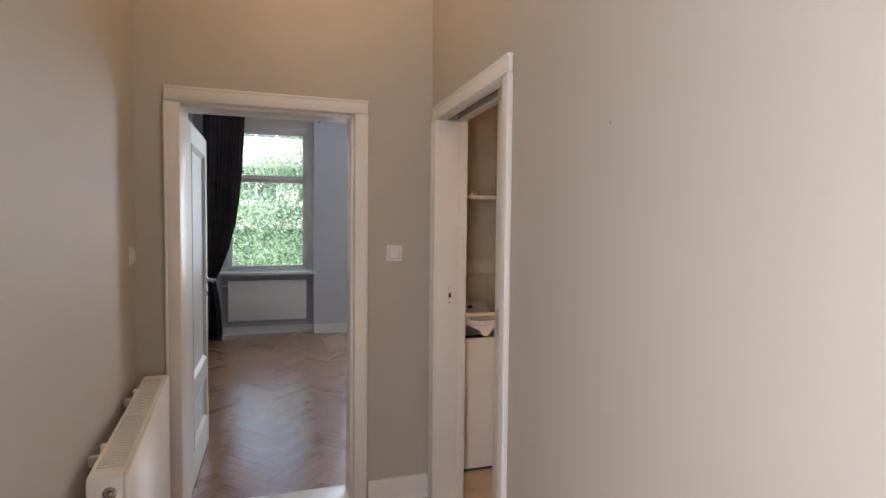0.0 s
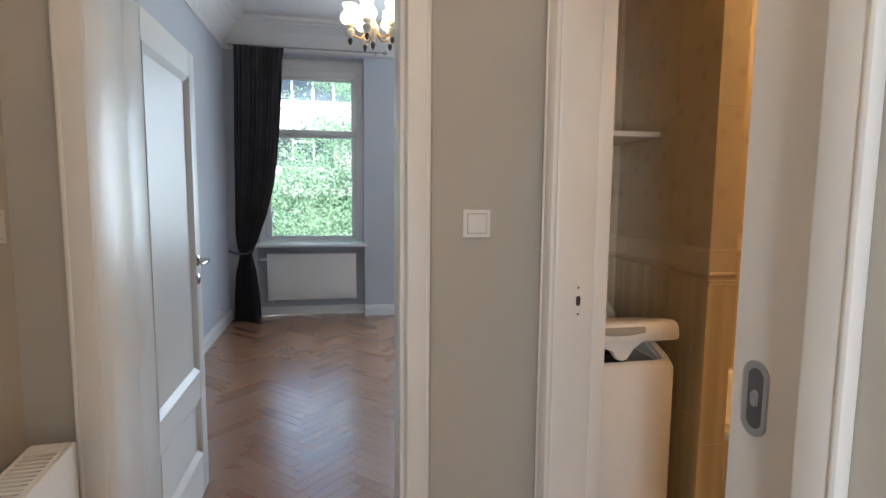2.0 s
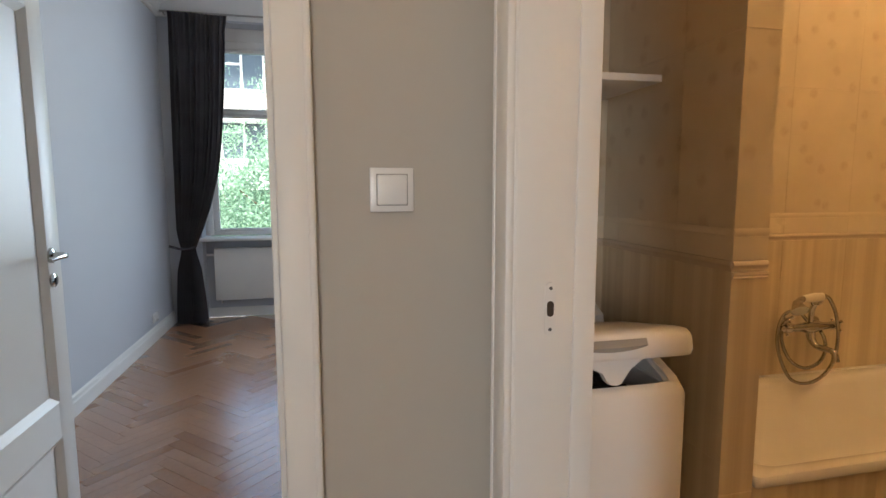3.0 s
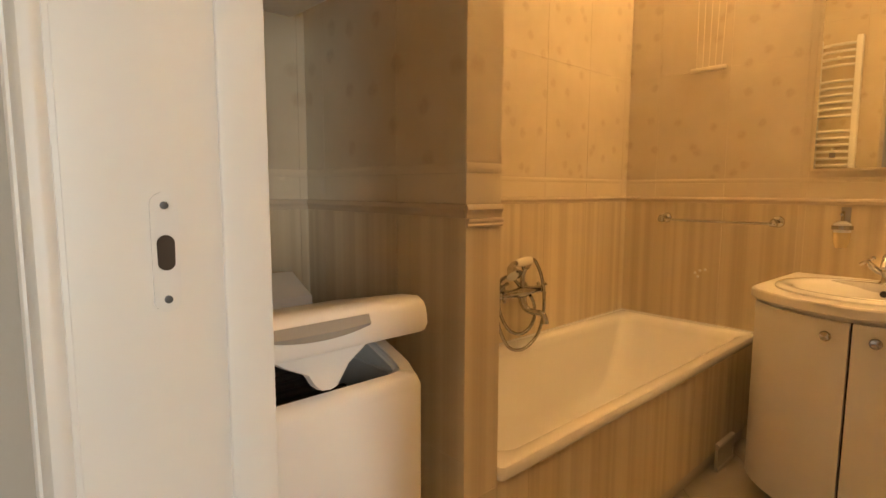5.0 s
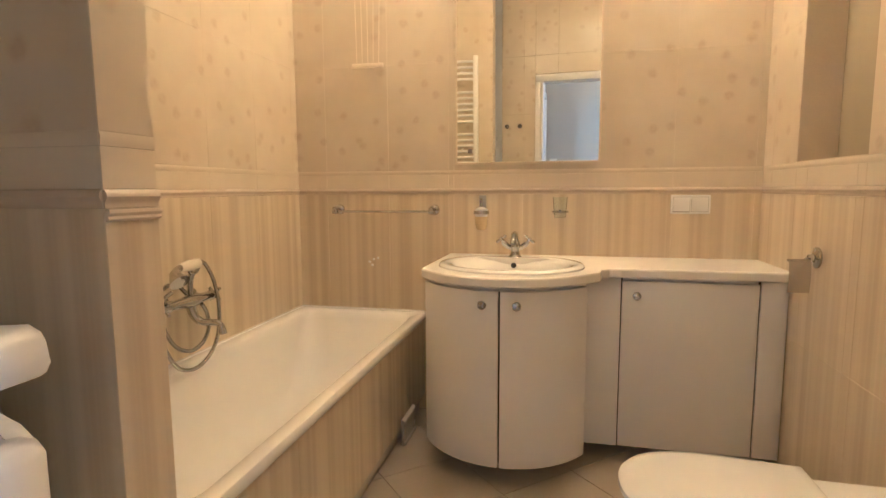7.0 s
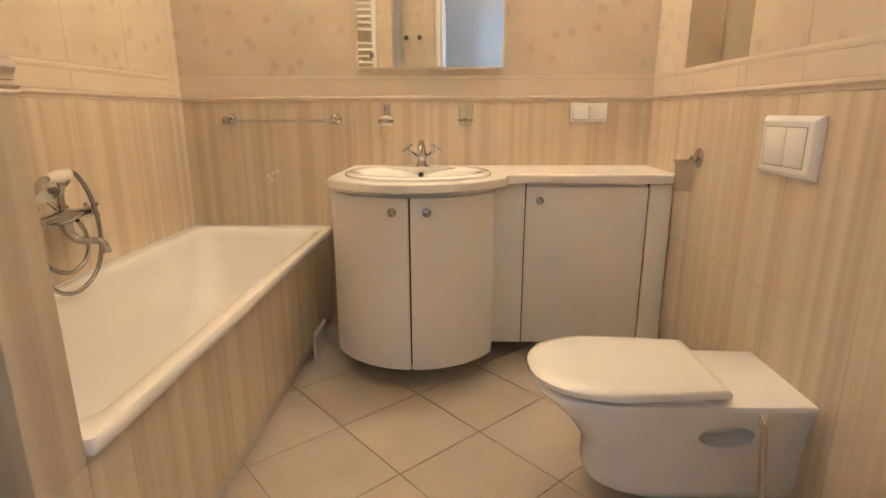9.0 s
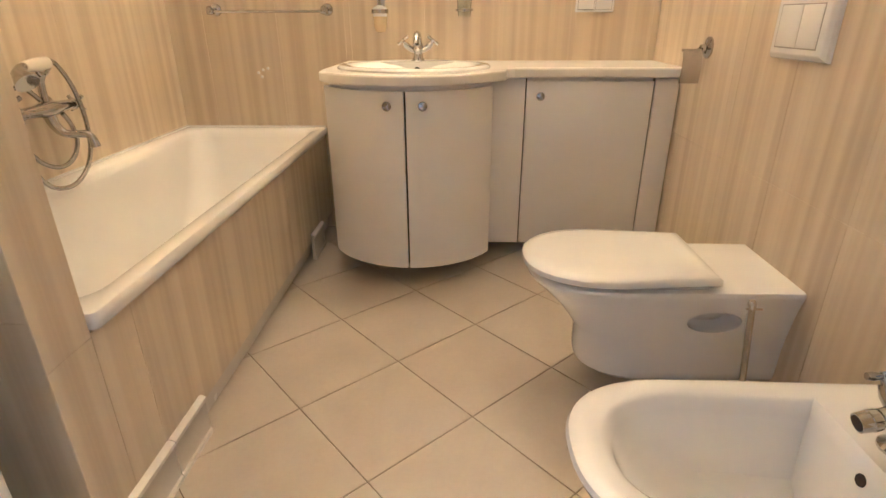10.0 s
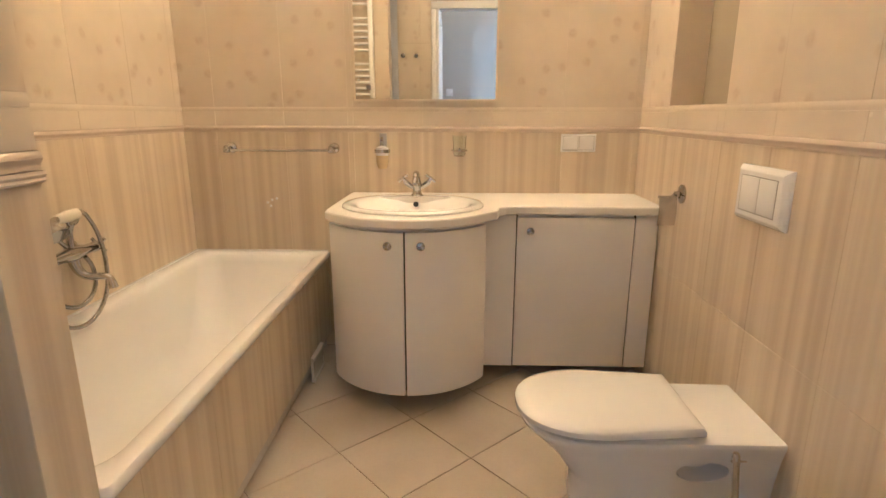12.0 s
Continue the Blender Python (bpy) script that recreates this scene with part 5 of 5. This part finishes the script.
for y in (2.935, 3.055):
    h = thing("wall_hook", "chrome round wall hook", "hook", (BATH_W, y, 1.63), group="wall hooks")
    part("rosette", lathe([(0.0, 0), (0.02, 0), (0.02, 0.005), (0.008, 0.01), (0.007, 0.03), (0.014, 0.04), (0.012, 0.05), (0.0, 0.052)], at(BATH_W, y, 1.63) @ rot_y(90), 16), chrome, h)

# washing machine
WX0, WX1, WY0, WY1 = 0.915, 1.322, 3.052, 3.655


def washing_machine():
    w = thing("washing_machine", "white top-loading washing machine with its lid ajar", "washing machine", (1.11, 3.35, 0.0))
    zt = 0.805
    # body with an open top
    outer = lambda d, z: rrect(WX0 + d, WX1 - d, WY0 + d, WY1 - d, 0.022, z, 4)
    hole = lambda d, z: rrect(WX0 + 0.05 + d, WX1 - 0.05 - d, WY0 + 0.035 + d, WY1 - 0.16 - d, 0.03, z, 4)
    part("body", loft([outer(0.004, 0.02), outer(0.0, 0.03), outer(0.0, zt - 0.03), outer(0.006, zt - 0.012), outer(0.018, zt - 0.003), hole(-0.012, zt), hole(0.0, zt - 0.01), hole(0.004, zt - 0.12)]), machine_white, w)
    part("plinth", boxes((WX0 + 0.01, WX1 - 0.01, WY0 + 0.02, WY1 - 0.01, 0.0, 0.022)), rubber_dark, w, "dark gap at the base")
    part("drum_opening", prism([(x, y) for x, y, _ in rrect(WX0 + 0.07, WX1 - 0.07, WY0 + 0.055, WY1 - 0.18, 0.03, 0, 4)], zt - 0.118, zt - 0.07, 0.01), rubber_dark, w, "dark rubber and drum inside")
    for k in range(7):
        y = WY0 + 0.07 + 0.045 * k
        part("drum_rib", boxes((WX0 + 0.08, WX1 - 0.08, y, y + 0.02, zt - 0.07, zt - 0.058), bevel=0.003), hole_dark, w)
    # side cheeks rising behind the opening
    for x0, x1 in ((WX0, WX0 + 0.048), (WX1 - 0.048, WX1)):
        cheek = loft([[(x, WY0 + 0.012, zt - 0.02), (x, WY0 + 0.05, zt + 0.012), (x, WY0 + 0.16, zt + 0.05), (x, WY1 - 0.16, zt + 0.06), (x, WY1 - 0.16, zt - 0.05), (x, WY0 + 0.012, zt - 0.05)] for x in (x0 + 0.001, x1 - 0.0)])
        bmesh.ops.bevel(cheek, geom=cheek.edges[:], offset=0.01, segments=3, affect="EDGES")
        part("cheek", cheek, machine_white, w)
    # control panel at the back
    pan = loft([[(x, WY1 - 0.165, zt - 0.02), (x, WY1 - 0.155, zt + 0.085), (x, WY1 - 0.05, zt + 0.135), (x, WY1 - 0.005, zt + 0.13), (x, WY1 - 0.005, zt - 0.02)] for x in (WX0 + 0.004, WX0 + 0.03, WX1 - 0.03, WX1 - 0.004)])
    bmesh.ops.bevel(pan, geom=[e for e in pan.edges if e.is_manifold and e.calc_face_angle(0) > 0.3], offset=0.012, segments=3, affect="EDGES")
    cp = part("control_panel", pan, machine_white, w)
    for x in (1.0, 1.05, 1.17):
        part("button", boxes((x, x + 0.028, WY1 - 0.115, WY1 - 0.095, zt + 0.10, zt + 0.121), bevel=0.003), hole_dark, cp, "dark oval button")
    # lid, hinged at the back and tipped up
    hinge = Vector((0, WY1 - 0.19, zt + 0.038))
    tip = at(*hinge) @ rot_x(-11.5)
    length = hinge.y - WY0 + 0.012
    prof = [(-length + 0.006, -0.030), (-length, -0.024), (-length - 0.001, 0.004), (-length + 0.004, 0.016), (-length + 0.016, 0.024), (-length + 0.05, 0.027), (-0.12, 0.027), (0.0, 0.022), (0.012, 0.008), (0.0, -0.022), (-length + 0.04, -0.022)]
    lid = bmesh.new()
    xs = [(WX0 - 0.001, 0.80), (WX0 + 0.004, 0.93), (WX0 + 0.016, 1.0), (WX1 - 0.016, 1.0), (WX1 - 0.004, 0.93), (WX1 + 0.001, 0.80)]
    loft([[(x, y * (1 - (1 - s) * 0.03), z * s * 1.35) for y, z in prof] for x, s in xs], bm=lid)
    bmesh.ops.transform(lid, matrix=tip, verts=lid.verts)
    lid_o = part("lid", lid, machine_white, w, "lid standing ajar")
    span = [0.995 + 0.19 * k / 16 for k in range(17)]
    grip = loft([[(x, -length + o, zz) for zz, o in ((0.013, 0.012), (0.013, -0.003), (0.002 - 0.004 * t, -0.0045), (-0.002 - 0.004 * t, -0.007), (-0.004 - 0.014 * t, -0.003), (-0.004 - 0.014 * t, 0.012))] for x, t in [(x, math.sin(math.pi * (k + 0.6) / 17.2) ** 0.7) for k, x in enumerate(span)]])
    bmesh.ops.transform(grip, matrix=tip, verts=grip.verts)
    part("grip", grip, handle_grey, lid_o, "grey recessed lid grip")
    catch = loft([[(x, -length + y, z) for x, z in ((0.985, -0.025), (1.03, -0.055), (1.07, -0.075), (1.08, -0.095), (1.092, -0.106), (1.108, -0.108), (1.122, -0.104), (1.132, -0.092), (1.15, -0.07), (1.19, -0.045), (1.215, -0.025))] for y in (0.03, 0.05)])
    bmesh.ops.transform(catch, matrix=tip, verts=catch.verts)
    part("catch", catch, machine_white, lid_o, "pointed white lid catch")


washing_machine()

# shelf above the machine
sh = thing("wall_shelf", "thin white shelf above the washing machine", "shelf", (1.1, 3.52, 1.65))
part("board", boxes((BATH_W + 0.001, 1.395, 3.335, BATH_N - 0.001, 1.65, 1.672), bevel=0.002), laminate, sh)
for x, r, h, mat in ((1.08, 0.014, 0.03, steel), (1.12, 0.016, 0.026, tan_plastic), (1.16, 0.013, 0.03, steel)):
    solo("small_pot", lathe([(0.0, 0), (r, 0), (r * 1.05, h * 0.6), (r * 0.8, h * 0.7), (r * 0.8, h), (0.0, h)], at(x, 3.375, 1.6725), 14), mat, "tiny metal pot on the shelf", "pot", group="pots on the shelf")

# ---- outside ----
GROUND = -6.5
structure("ground", boxes((-400, 400, ROOM_N + 3, 800, GROUND - 1, GROUND)), asphalt, "grey street ground far below the window", "ground")


def tree(cx, cy, top, radius, seed, label):
    rnd = random.Random(seed)
    t = thing("tree", label, "tree", (cx, cy, GROUND))
    trunk_top = top - radius * 1.9
    bm = tube([(cx, cy, GROUND), (cx + 0.1, cy, GROUND + 2), (cx - 0.1, cy + 0.1, trunk_top), (cx, cy, trunk_top + radius)], [0.28, 0.22, 0.17, 0.06], 10)
    tips = []
    for k in range(16):
        a, b = rnd.uniform(0, 6.28), rnd.uniform(-0.3, 1.1)
        l = radius * rnd.uniform(0.6, 0.95)
        s = Vector((cx, cy, trunk_top + rnd.uniform(-1.5, radius * 0.8)))
        e = s + Vector((math.cos(a) * math.cos(b), math.sin(a) * math.cos(b), math.sin(b))) * l
        tube([s, (s + e) / 2 + Vector((0, 0, 0.15)), e], [0.07, 0.045, 0.015], 6, bm=bm)
        tips.append(e)
    part("trunk", bm, bark, t)
    verts, faces = [], []
    for k in range(300):
        c = Vector((cx, cy, top - radius)) + Vector((rnd.gauss(0, 0.5) * radius, rnd.gauss(0, 0.5) * radius, rnd.gauss(0, 0.42) * radius))
        if k < len(tips):
            c = tips[k]
        cr = rnd.uniform(0.25, 0.6)
        for j in range(190):
            p = c + Vector((rnd.gauss(0, 1), rnd.gauss(0, 1), rnd.gauss(0, 0.8))) * cr * 0.6
            s = rnd.uniform(0.025, 0.05)
            u = Vector((rnd.uniform(-1, 1), rnd.uniform(-1, 1), rnd.uniform(-1, 1))).normalized()
            v = u.orthogonal().normalized()
            i0 = len(verts)
            verts += [p - u * s, p + v * s * 0.5, p + u * s, p - v * s * 0.5 + u * 0.1 * s]
            faces.append((i0, i0 + 1, i0 + 2, i0 + 3))
    me = bpy.data.meshes.new("crown")
    me.from_pydata([tuple(p - Vector((cx, cy, GROUND))) for p in verts], [], faces)
    me.materials.append(leaves_mat)
    ob = new("crown", me)
    ob.parent = t
    tagged(ob, "dense light green leaves")


tree(2.1, 16.5, 5.6, 2.9, 3, "leafy green street tree outside the window")
tree(-0.2, 15.5, 2.75, 2.5, 5, "leafy green street tree outside the window")
tree(-4.0, 19.0, 3.2, 3.0, 8, "leafy green street tree outside the window")


def apartment_house():
    y = 27.0
    h = thing("apartment_building", "white modern apartment building across the street", "building", (0, y, GROUND))
    x0, x1 = -14.0, 9.0
    part("wall", boxes((x0, x1, y + 0.6, y + 8, GROUND, 7.55)), facade_dark, h, "dark glazed front")
    for k in range(5):
        z = GROUND - 1.1 + 2.95 * k
        part("balcony_band", boxes((x0, x1, y - 0.3, y + 0.7, z, z + 1.35), bevel=0.03), facade_white, h, "white balcony parapet")
        for j in range(12):
            x = x0 + 0.6 + 1.9 * j
            win = part("window", boxes((x, x + 0.09, y + 0.5, y + 0.6, z + 1.25, z + 2.95), (x + 0.95, x + 1.04, y + 0.5, y + 0.6, z + 1.25, z + 2.95), (x + 0.09, x + 0.95, y + 0.5, y + 0.6, z + 2.5, z + 2.6)), facade_white, h)
            part("pane", boxes((x + 0.09, x + 0.95, y + 0.54, y + 0.56, z + 1.25, z + 2.5)), radiator_white if (j * 3 + k) % 4 == 0 else facade_dark, win)
    part("roof", boxes((x0 - 0.3, x1 + 0.3, y - 0.4, y + 8.3, 7.55, 8.0)), facade_white, h)


apartment_house()

# ---- pieces: wall tiles ----
TILE_MESH = {}


def tile_mesh(w, h, mat, t=0.009, b=0.0006):
    key = (round(w, 4), round(h, 4), mat.name)
    if key not in TILE_MESH:
        me = bpy.data.meshes.new("tile")
        v = [(0, 0, 0), (w, 0, 0), (w, 0, h), (0, 0, h), (0, -t + b, 0), (w, -t + b, 0), (w, -t + b, h), (0, -t + b, h), (b, -t, b), (w - b, -t, b), (w - b, -t, h - b), (b, -t, h - b)]
        f = [(8, 9, 10, 11), (4, 5, 9, 8), (5, 6, 10, 9), (6, 7, 11, 10), (7, 4, 8, 11), (0, 1, 5, 4), (1, 2, 6, 5), (2, 3, 7, 6), (3, 0, 4, 7)]
        me.from_pydata(v, [], f)
        me.materials.append(mat)
        TILE_MESH[key] = me
    return TILE_MESH[key]


ROWS_Z = [(0.0, 0.565, stripes), (0.565, 1.105, stripes), (1.135, 1.200, band_tile), (1.222, 1.733, flowers), (1.733, 2.243, flowers), (2.243, BATH_H, flowers)]
GAP = 0.0007


def tile_run(parent, x, y, turn, length, u0=0.0, width=0.333, z_min=0.0, z_max=9.0, mould=True, rows=None, holes=()):
    """Tiles one stretch of wall; local x runs along it and local -y faces the bathroom."""
    m = at(x, y, 0) @ rot_z(turn)
    for z0, z1, mat in rows or ROWS_Z:
        z0, z1 = max(z0, z_min), min(z1, z_max)
        if z1 - z0 < 0.02:
            continue
        cuts = [0.0, length] + [c for k in range(-1, 40) if 0.02 < (c := u0 + width * k) < length - 0.02]
        for a, b, h0, h1 in holes:
            cuts += [a, b]
        cuts = sorted(set(cuts))
        for a, b in zip(cuts, cuts[1:]):
            segs = [(z0, z1)]
            for ha, hb, h0, h1 in holes:
                if a >= ha - 1e-6 and b <= hb + 1e-6:
                    segs = [s for p, q in segs for s in ((p, min(q, h0)), (max(p, h1), q)) if s[1] - s[0] > 0.015]
            for p, q in segs:
                if b - a < 0.012:
                    continue
                ob = new("tile", tile_mesh(b - a - GAP, q - p - GAP, mat))
                ob.parent = parent
                ob.matrix_basis = at(*-ORIGIN[parent.name]) @ m @ at(a + GAP / 2, 0, p + GAP / 2)
    if mould:
        for name, z, prof, mat in (("moulding", 1.105, [(0, 0.0), (-0.011, 0.001), (-0.013, 0.005), (-0.011, 0.009), (-0.016, 0.012), (-0.020, 0.018), (-0.018, 0.025), (-0.011, 0.029), (0, 0.03)], moulding_tile),
                                   ("ledge", 1.2, [(0, 0), (-0.0095, 0.0), (-0.013, 0.006), (-0.0145, 0.013), (-0.0125, 0.019), (-0.0095, 0.022), (0, 0.022)], band_tile)):
            bm = loft([[m @ Vector((u, d * 0.8 if d < -0.0115 else d, z + h)) for d, h in prof] for u in (0.0, length)])
            part(name, bm, mat, parent)


# tile backs stand on the grouted walls, faces flush with the plan
T = 0.009
TUB_ROWS = [(RIM - 0.03, 1.105, stripes)] + ROWS_Z[2:]
tile_run(wall_be, BATH_E + T, BATH_N, -90, 0.80, 0.16, rows=TUB_ROWS)
tile_run(wall_be, BATH_E + T, BATH_N - 0.80, -90, BATH_N - BATH_S - 0.80, 0.026)
tile_run(wall_bn, PIL_X1, BATH_N + T, 0, BATH_E - PIL_X1, 0.06, rows=TUB_ROWS)
tile_run(wall_bn, BATH_W, BATH_N + T, 0, PIL_X0 - BATH_W, 0.25)
tile_run(wall_bs, BATH_E, BATH_S - T, 180, BATH_E - BATH_W, 0.10, holes=[(BATH_E - AX1, BATH_E - AX0, AZ0 - 0.013, AZ1)])
tile_run(wall_bw, BATH_W - T + 0.004, BD_Y1 + 0.07, 90, BATH_N - BD_Y1 - 0.07, 0.1)
tile_run(wall_bw, BATH_W - T + 0.004, BATH_S, 90, BD_Y0 - 0.07 - BATH_S, 0.1)
tile_run(wall_bw, BATH_W - T + 0.004, BD_Y0 - 0.07, 90, BD_Y1 - BD_Y0 + 0.14, 0.1, z_min=BD_H + 0.07, mould=False)
tile_run(pil, PIL_X0 + T, BATH_N, -90, BATH_N - PIL_Y - 0.001, 0.1)
tile_run(pil, PIL_X1 - T, PIL_Y + 0.001, 90, BATH_N - PIL_Y - 0.001, 0.1, z_min=RIM + 0.004)
tile_run(pil, PIL_X0, PIL_Y + T, 0, PIL_X1 - PIL_X0, -0.5, rows=[(0.0, 0.47, stripes), (0.47, 1.085, stripes)] + ROWS_Z[2:])
structure("trim_partition", loft([[(x, PIL_Y - d, 1.085 + h) for d, h in ((0, 0), (0.004, 0.0), (0.007, 0.004), (0.005, 0.008), (0.009, 0.013), (0.009, 0.019), (0, 0.0195))] for x in (PIL_X0, PIL_X1)]), ledge_tile, "beige ceramic moulding on the partition", "trim")

# tub apron with its tiles and skirting
apron = thing("tub_apron", "striped tile panel in front of the bathtub", "bath panel", (2.4, PIL_Y, 0.0), kind="structure")
ORIGIN[apron.name] = Vector((2.4, PIL_Y, 0.0))
part("panel_core", boxes((PIL_X1, BATH_E - 0.001, PIL_Y + 0.010, PIL_Y + 0.05, 0.085, RIM - 0.036)), grout, apron)
part("plinth", boxes((PIL_X1, BATH_E - 0.001, PIL_Y + 0.03, PIL_Y + 0.05, 0.0, 0.084)), skirting_tile, apron)
tile_run(apron, PIL_X1, PIL_Y + T, 0, BATH_E - 0.002 - PIL_X1, 0.12, mould=False, rows=[(0.085, RIM - 0.036, stripes)])
SKIRT = [(0, 0), (0.016, 0.0), (0.016, 0.012), (0.012, 0.016), (0.012, 0.098), (0.017, 0.104), (0.016, 0.113), (0.008, 0.117), (0, 0.118)]
for x0, x1 in ((PIL_X0 - 0.003, 1.665), (1.668, 1.824), (2.91, 3.09)):
    part("skirting_tile", loft([[(x, PIL_Y - 0.0005 - d, h) for d, h in SKIRT] for x in (x0, x1)]), skirting_tile, apron, "pale moulded skirting tile")

# ---- pieces: bathroom floor tiles ----
ang = radians(-47.2)
e1, e2 = Vector((math.cos(ang), math.sin(ang))), Vector((-math.sin(ang), math.cos(ang)))
S = 0.338
for i in range(-9, 10):
    for j in range(-9, 10):
        c0 = Vector((2.149, 2.583)) + e1 * (i * S) + e2 * (j * S)
        g = 0.0013
        sq = [c0 + e1 * a + e2 * b for a, b in ((g, g), (S - g, g), (S - g, S - g), (g, S - g))]
        poly = clip_poly([tuple(p) for p in sq], 0.775, BATH_E, BATH_S, BATH_N)
        if poly and min(p[0] for p in poly) < BATH_W:
            if max(p[0] for p in poly) < BATH_W + 0.01:
                poly = clip_poly(poly, 0.775, BATH_W + 0.01, BD_Y0, BD_Y1)
            else:
                poly = clip_poly(poly, BATH_W, BATH_E, BATH_S, BATH_N) if not (BD_Y0 < c0.y < BD_Y1) else poly
        if not poly or area_of(poly) < 0.0004:
            continue
        cx, cy = sum(p[0] for p in poly) / len(poly), sum(p[1] for p in poly) / len(poly)
        rel = [(x - cx, y - cy) for x, y in poly]
        me = bpy.data.meshes.new("floor_tile")
        bm = loft([[(x, y, -0.003) for x, y in rel], [(x, y, -0.001) for x, y in rel], [(x * 0.993, y * 0.993, 0.0) for x, y in rel]], cap_start=False)
        bmesh.ops.recalc_face_normals(bm, faces=bm.faces)
        bm.to_mesh(me)
        bm.free()
        me.materials.append(floor_tile_mat)
        ob = new("floor_tile", me)
        ob.location = (cx, cy, 0)
        ob.parent = floor_b

# ---- pieces: herringbone parquet ----
parquet = structure("floor_room", boxes((ROOM_W, 0.717, ROOM_S - 0.11, 4.1, -0.0059, -0.004), (ROOM_W, ROOM_E, 4.1, ROOM_N + 0.16, -0.0059, -0.004)), floor_grout, "brown oak herringbone parquet", "floor")
PL, PW = 0.42, 0.07
ca, sa = math.cos(radians(45)), math.sin(radians(45))


def turn45(u, v):
    return (u * ca - v * sa, u * sa + v * ca)


def plank_prism(poly, bm=None):
    return loft([[(x, y, -0.004) for x, y in poly], [(x, y, 0.0) for x, y in poly]], cap_start=False, bm=bm)


mesh_hv = []
for w, h in ((PL, PW), (PW, PL)):
    me = bpy.data.meshes.new("plank")
    bm = plank_prism([turn45(a, b) for a, b in ((0.0006, 0.0006), (w - 0.0006, 0.0006), (w - 0.0006, h - 0.0006), (0.0006, h - 0.0006))])
    bmesh.ops.recalc_face_normals(bm, faces=bm.faces)
    bm.to_mesh(me)
    bm.free()
    me.materials.append(plank_mat)
    mesh_hv.append(me)
rest_v, rest_f = [], []
count = 0
for i in range(-120, 121):
    for j in range(-14, 15):
        bu, bv = i * PW + j * PL, i * PW - j * PL
        for k, (u, v, w, h) in enumerate(((bu, bv, PL, PW), (bu + PL, bv + PW - PL, PW, PL))):
            ox, oy = turn45(u, v)
            ox, oy = ox - 0.1, oy + 5.0
            quad = [(ox + p[0], oy + p[1]) for p in (turn45(a, b) for a, b in ((0.0006, 0.0006), (w - 0.0006, 0.0006), (w - 0.0006, h - 0.0006), (0.0006, h - 0.0006)))]
            mx, my = sum(p[0] for p in quad) / 4, sum(p[1] for p in quad) / 4
            inside = all(ROOM_W < x < 0.70 and ROOM_S < y < ROOM_N for x, y in quad)
            if inside and count < 300 and -0.5 < mx < 0.45 and my < 6.5:
                ob = new("plank", mesh_hv[k])
                ob.location = (ox, oy, 0)
                ob.parent = parquet
                count += 1
                continue
            for x0, x1, y0, y1 in ((ROOM_W, 0.717, ROOM_S - 0.02, 4.1), (ROOM_W, ROOM_E, 4.1, ROOM_N + 0.15)):
                poly = clip_poly(quad, x0, x1, y0, y1)
                if poly and area_of(poly) > 0.0002:
                    b0, n = len(rest_v), len(poly)
                    rest_v += [(x, y, 0.0) for x, y in poly] + [(x, y, -0.004) for x, y in poly]
                    rest_f.append(tuple(range(b0, b0 + n)))
                    rest_f += [(b0 + q, b0 + n + q, b0 + n + (q + 1) % n, b0 + (q + 1) % n) for q in range(n)]
me = bpy.data.meshes.new("planks_rest")
me.from_pydata(rest_v, [], rest_f)
me.materials.append(plank_rest_mat)
ob = new("planks_rest", me)
ob.parent = parquet
tagged(ob, kind="stuff")
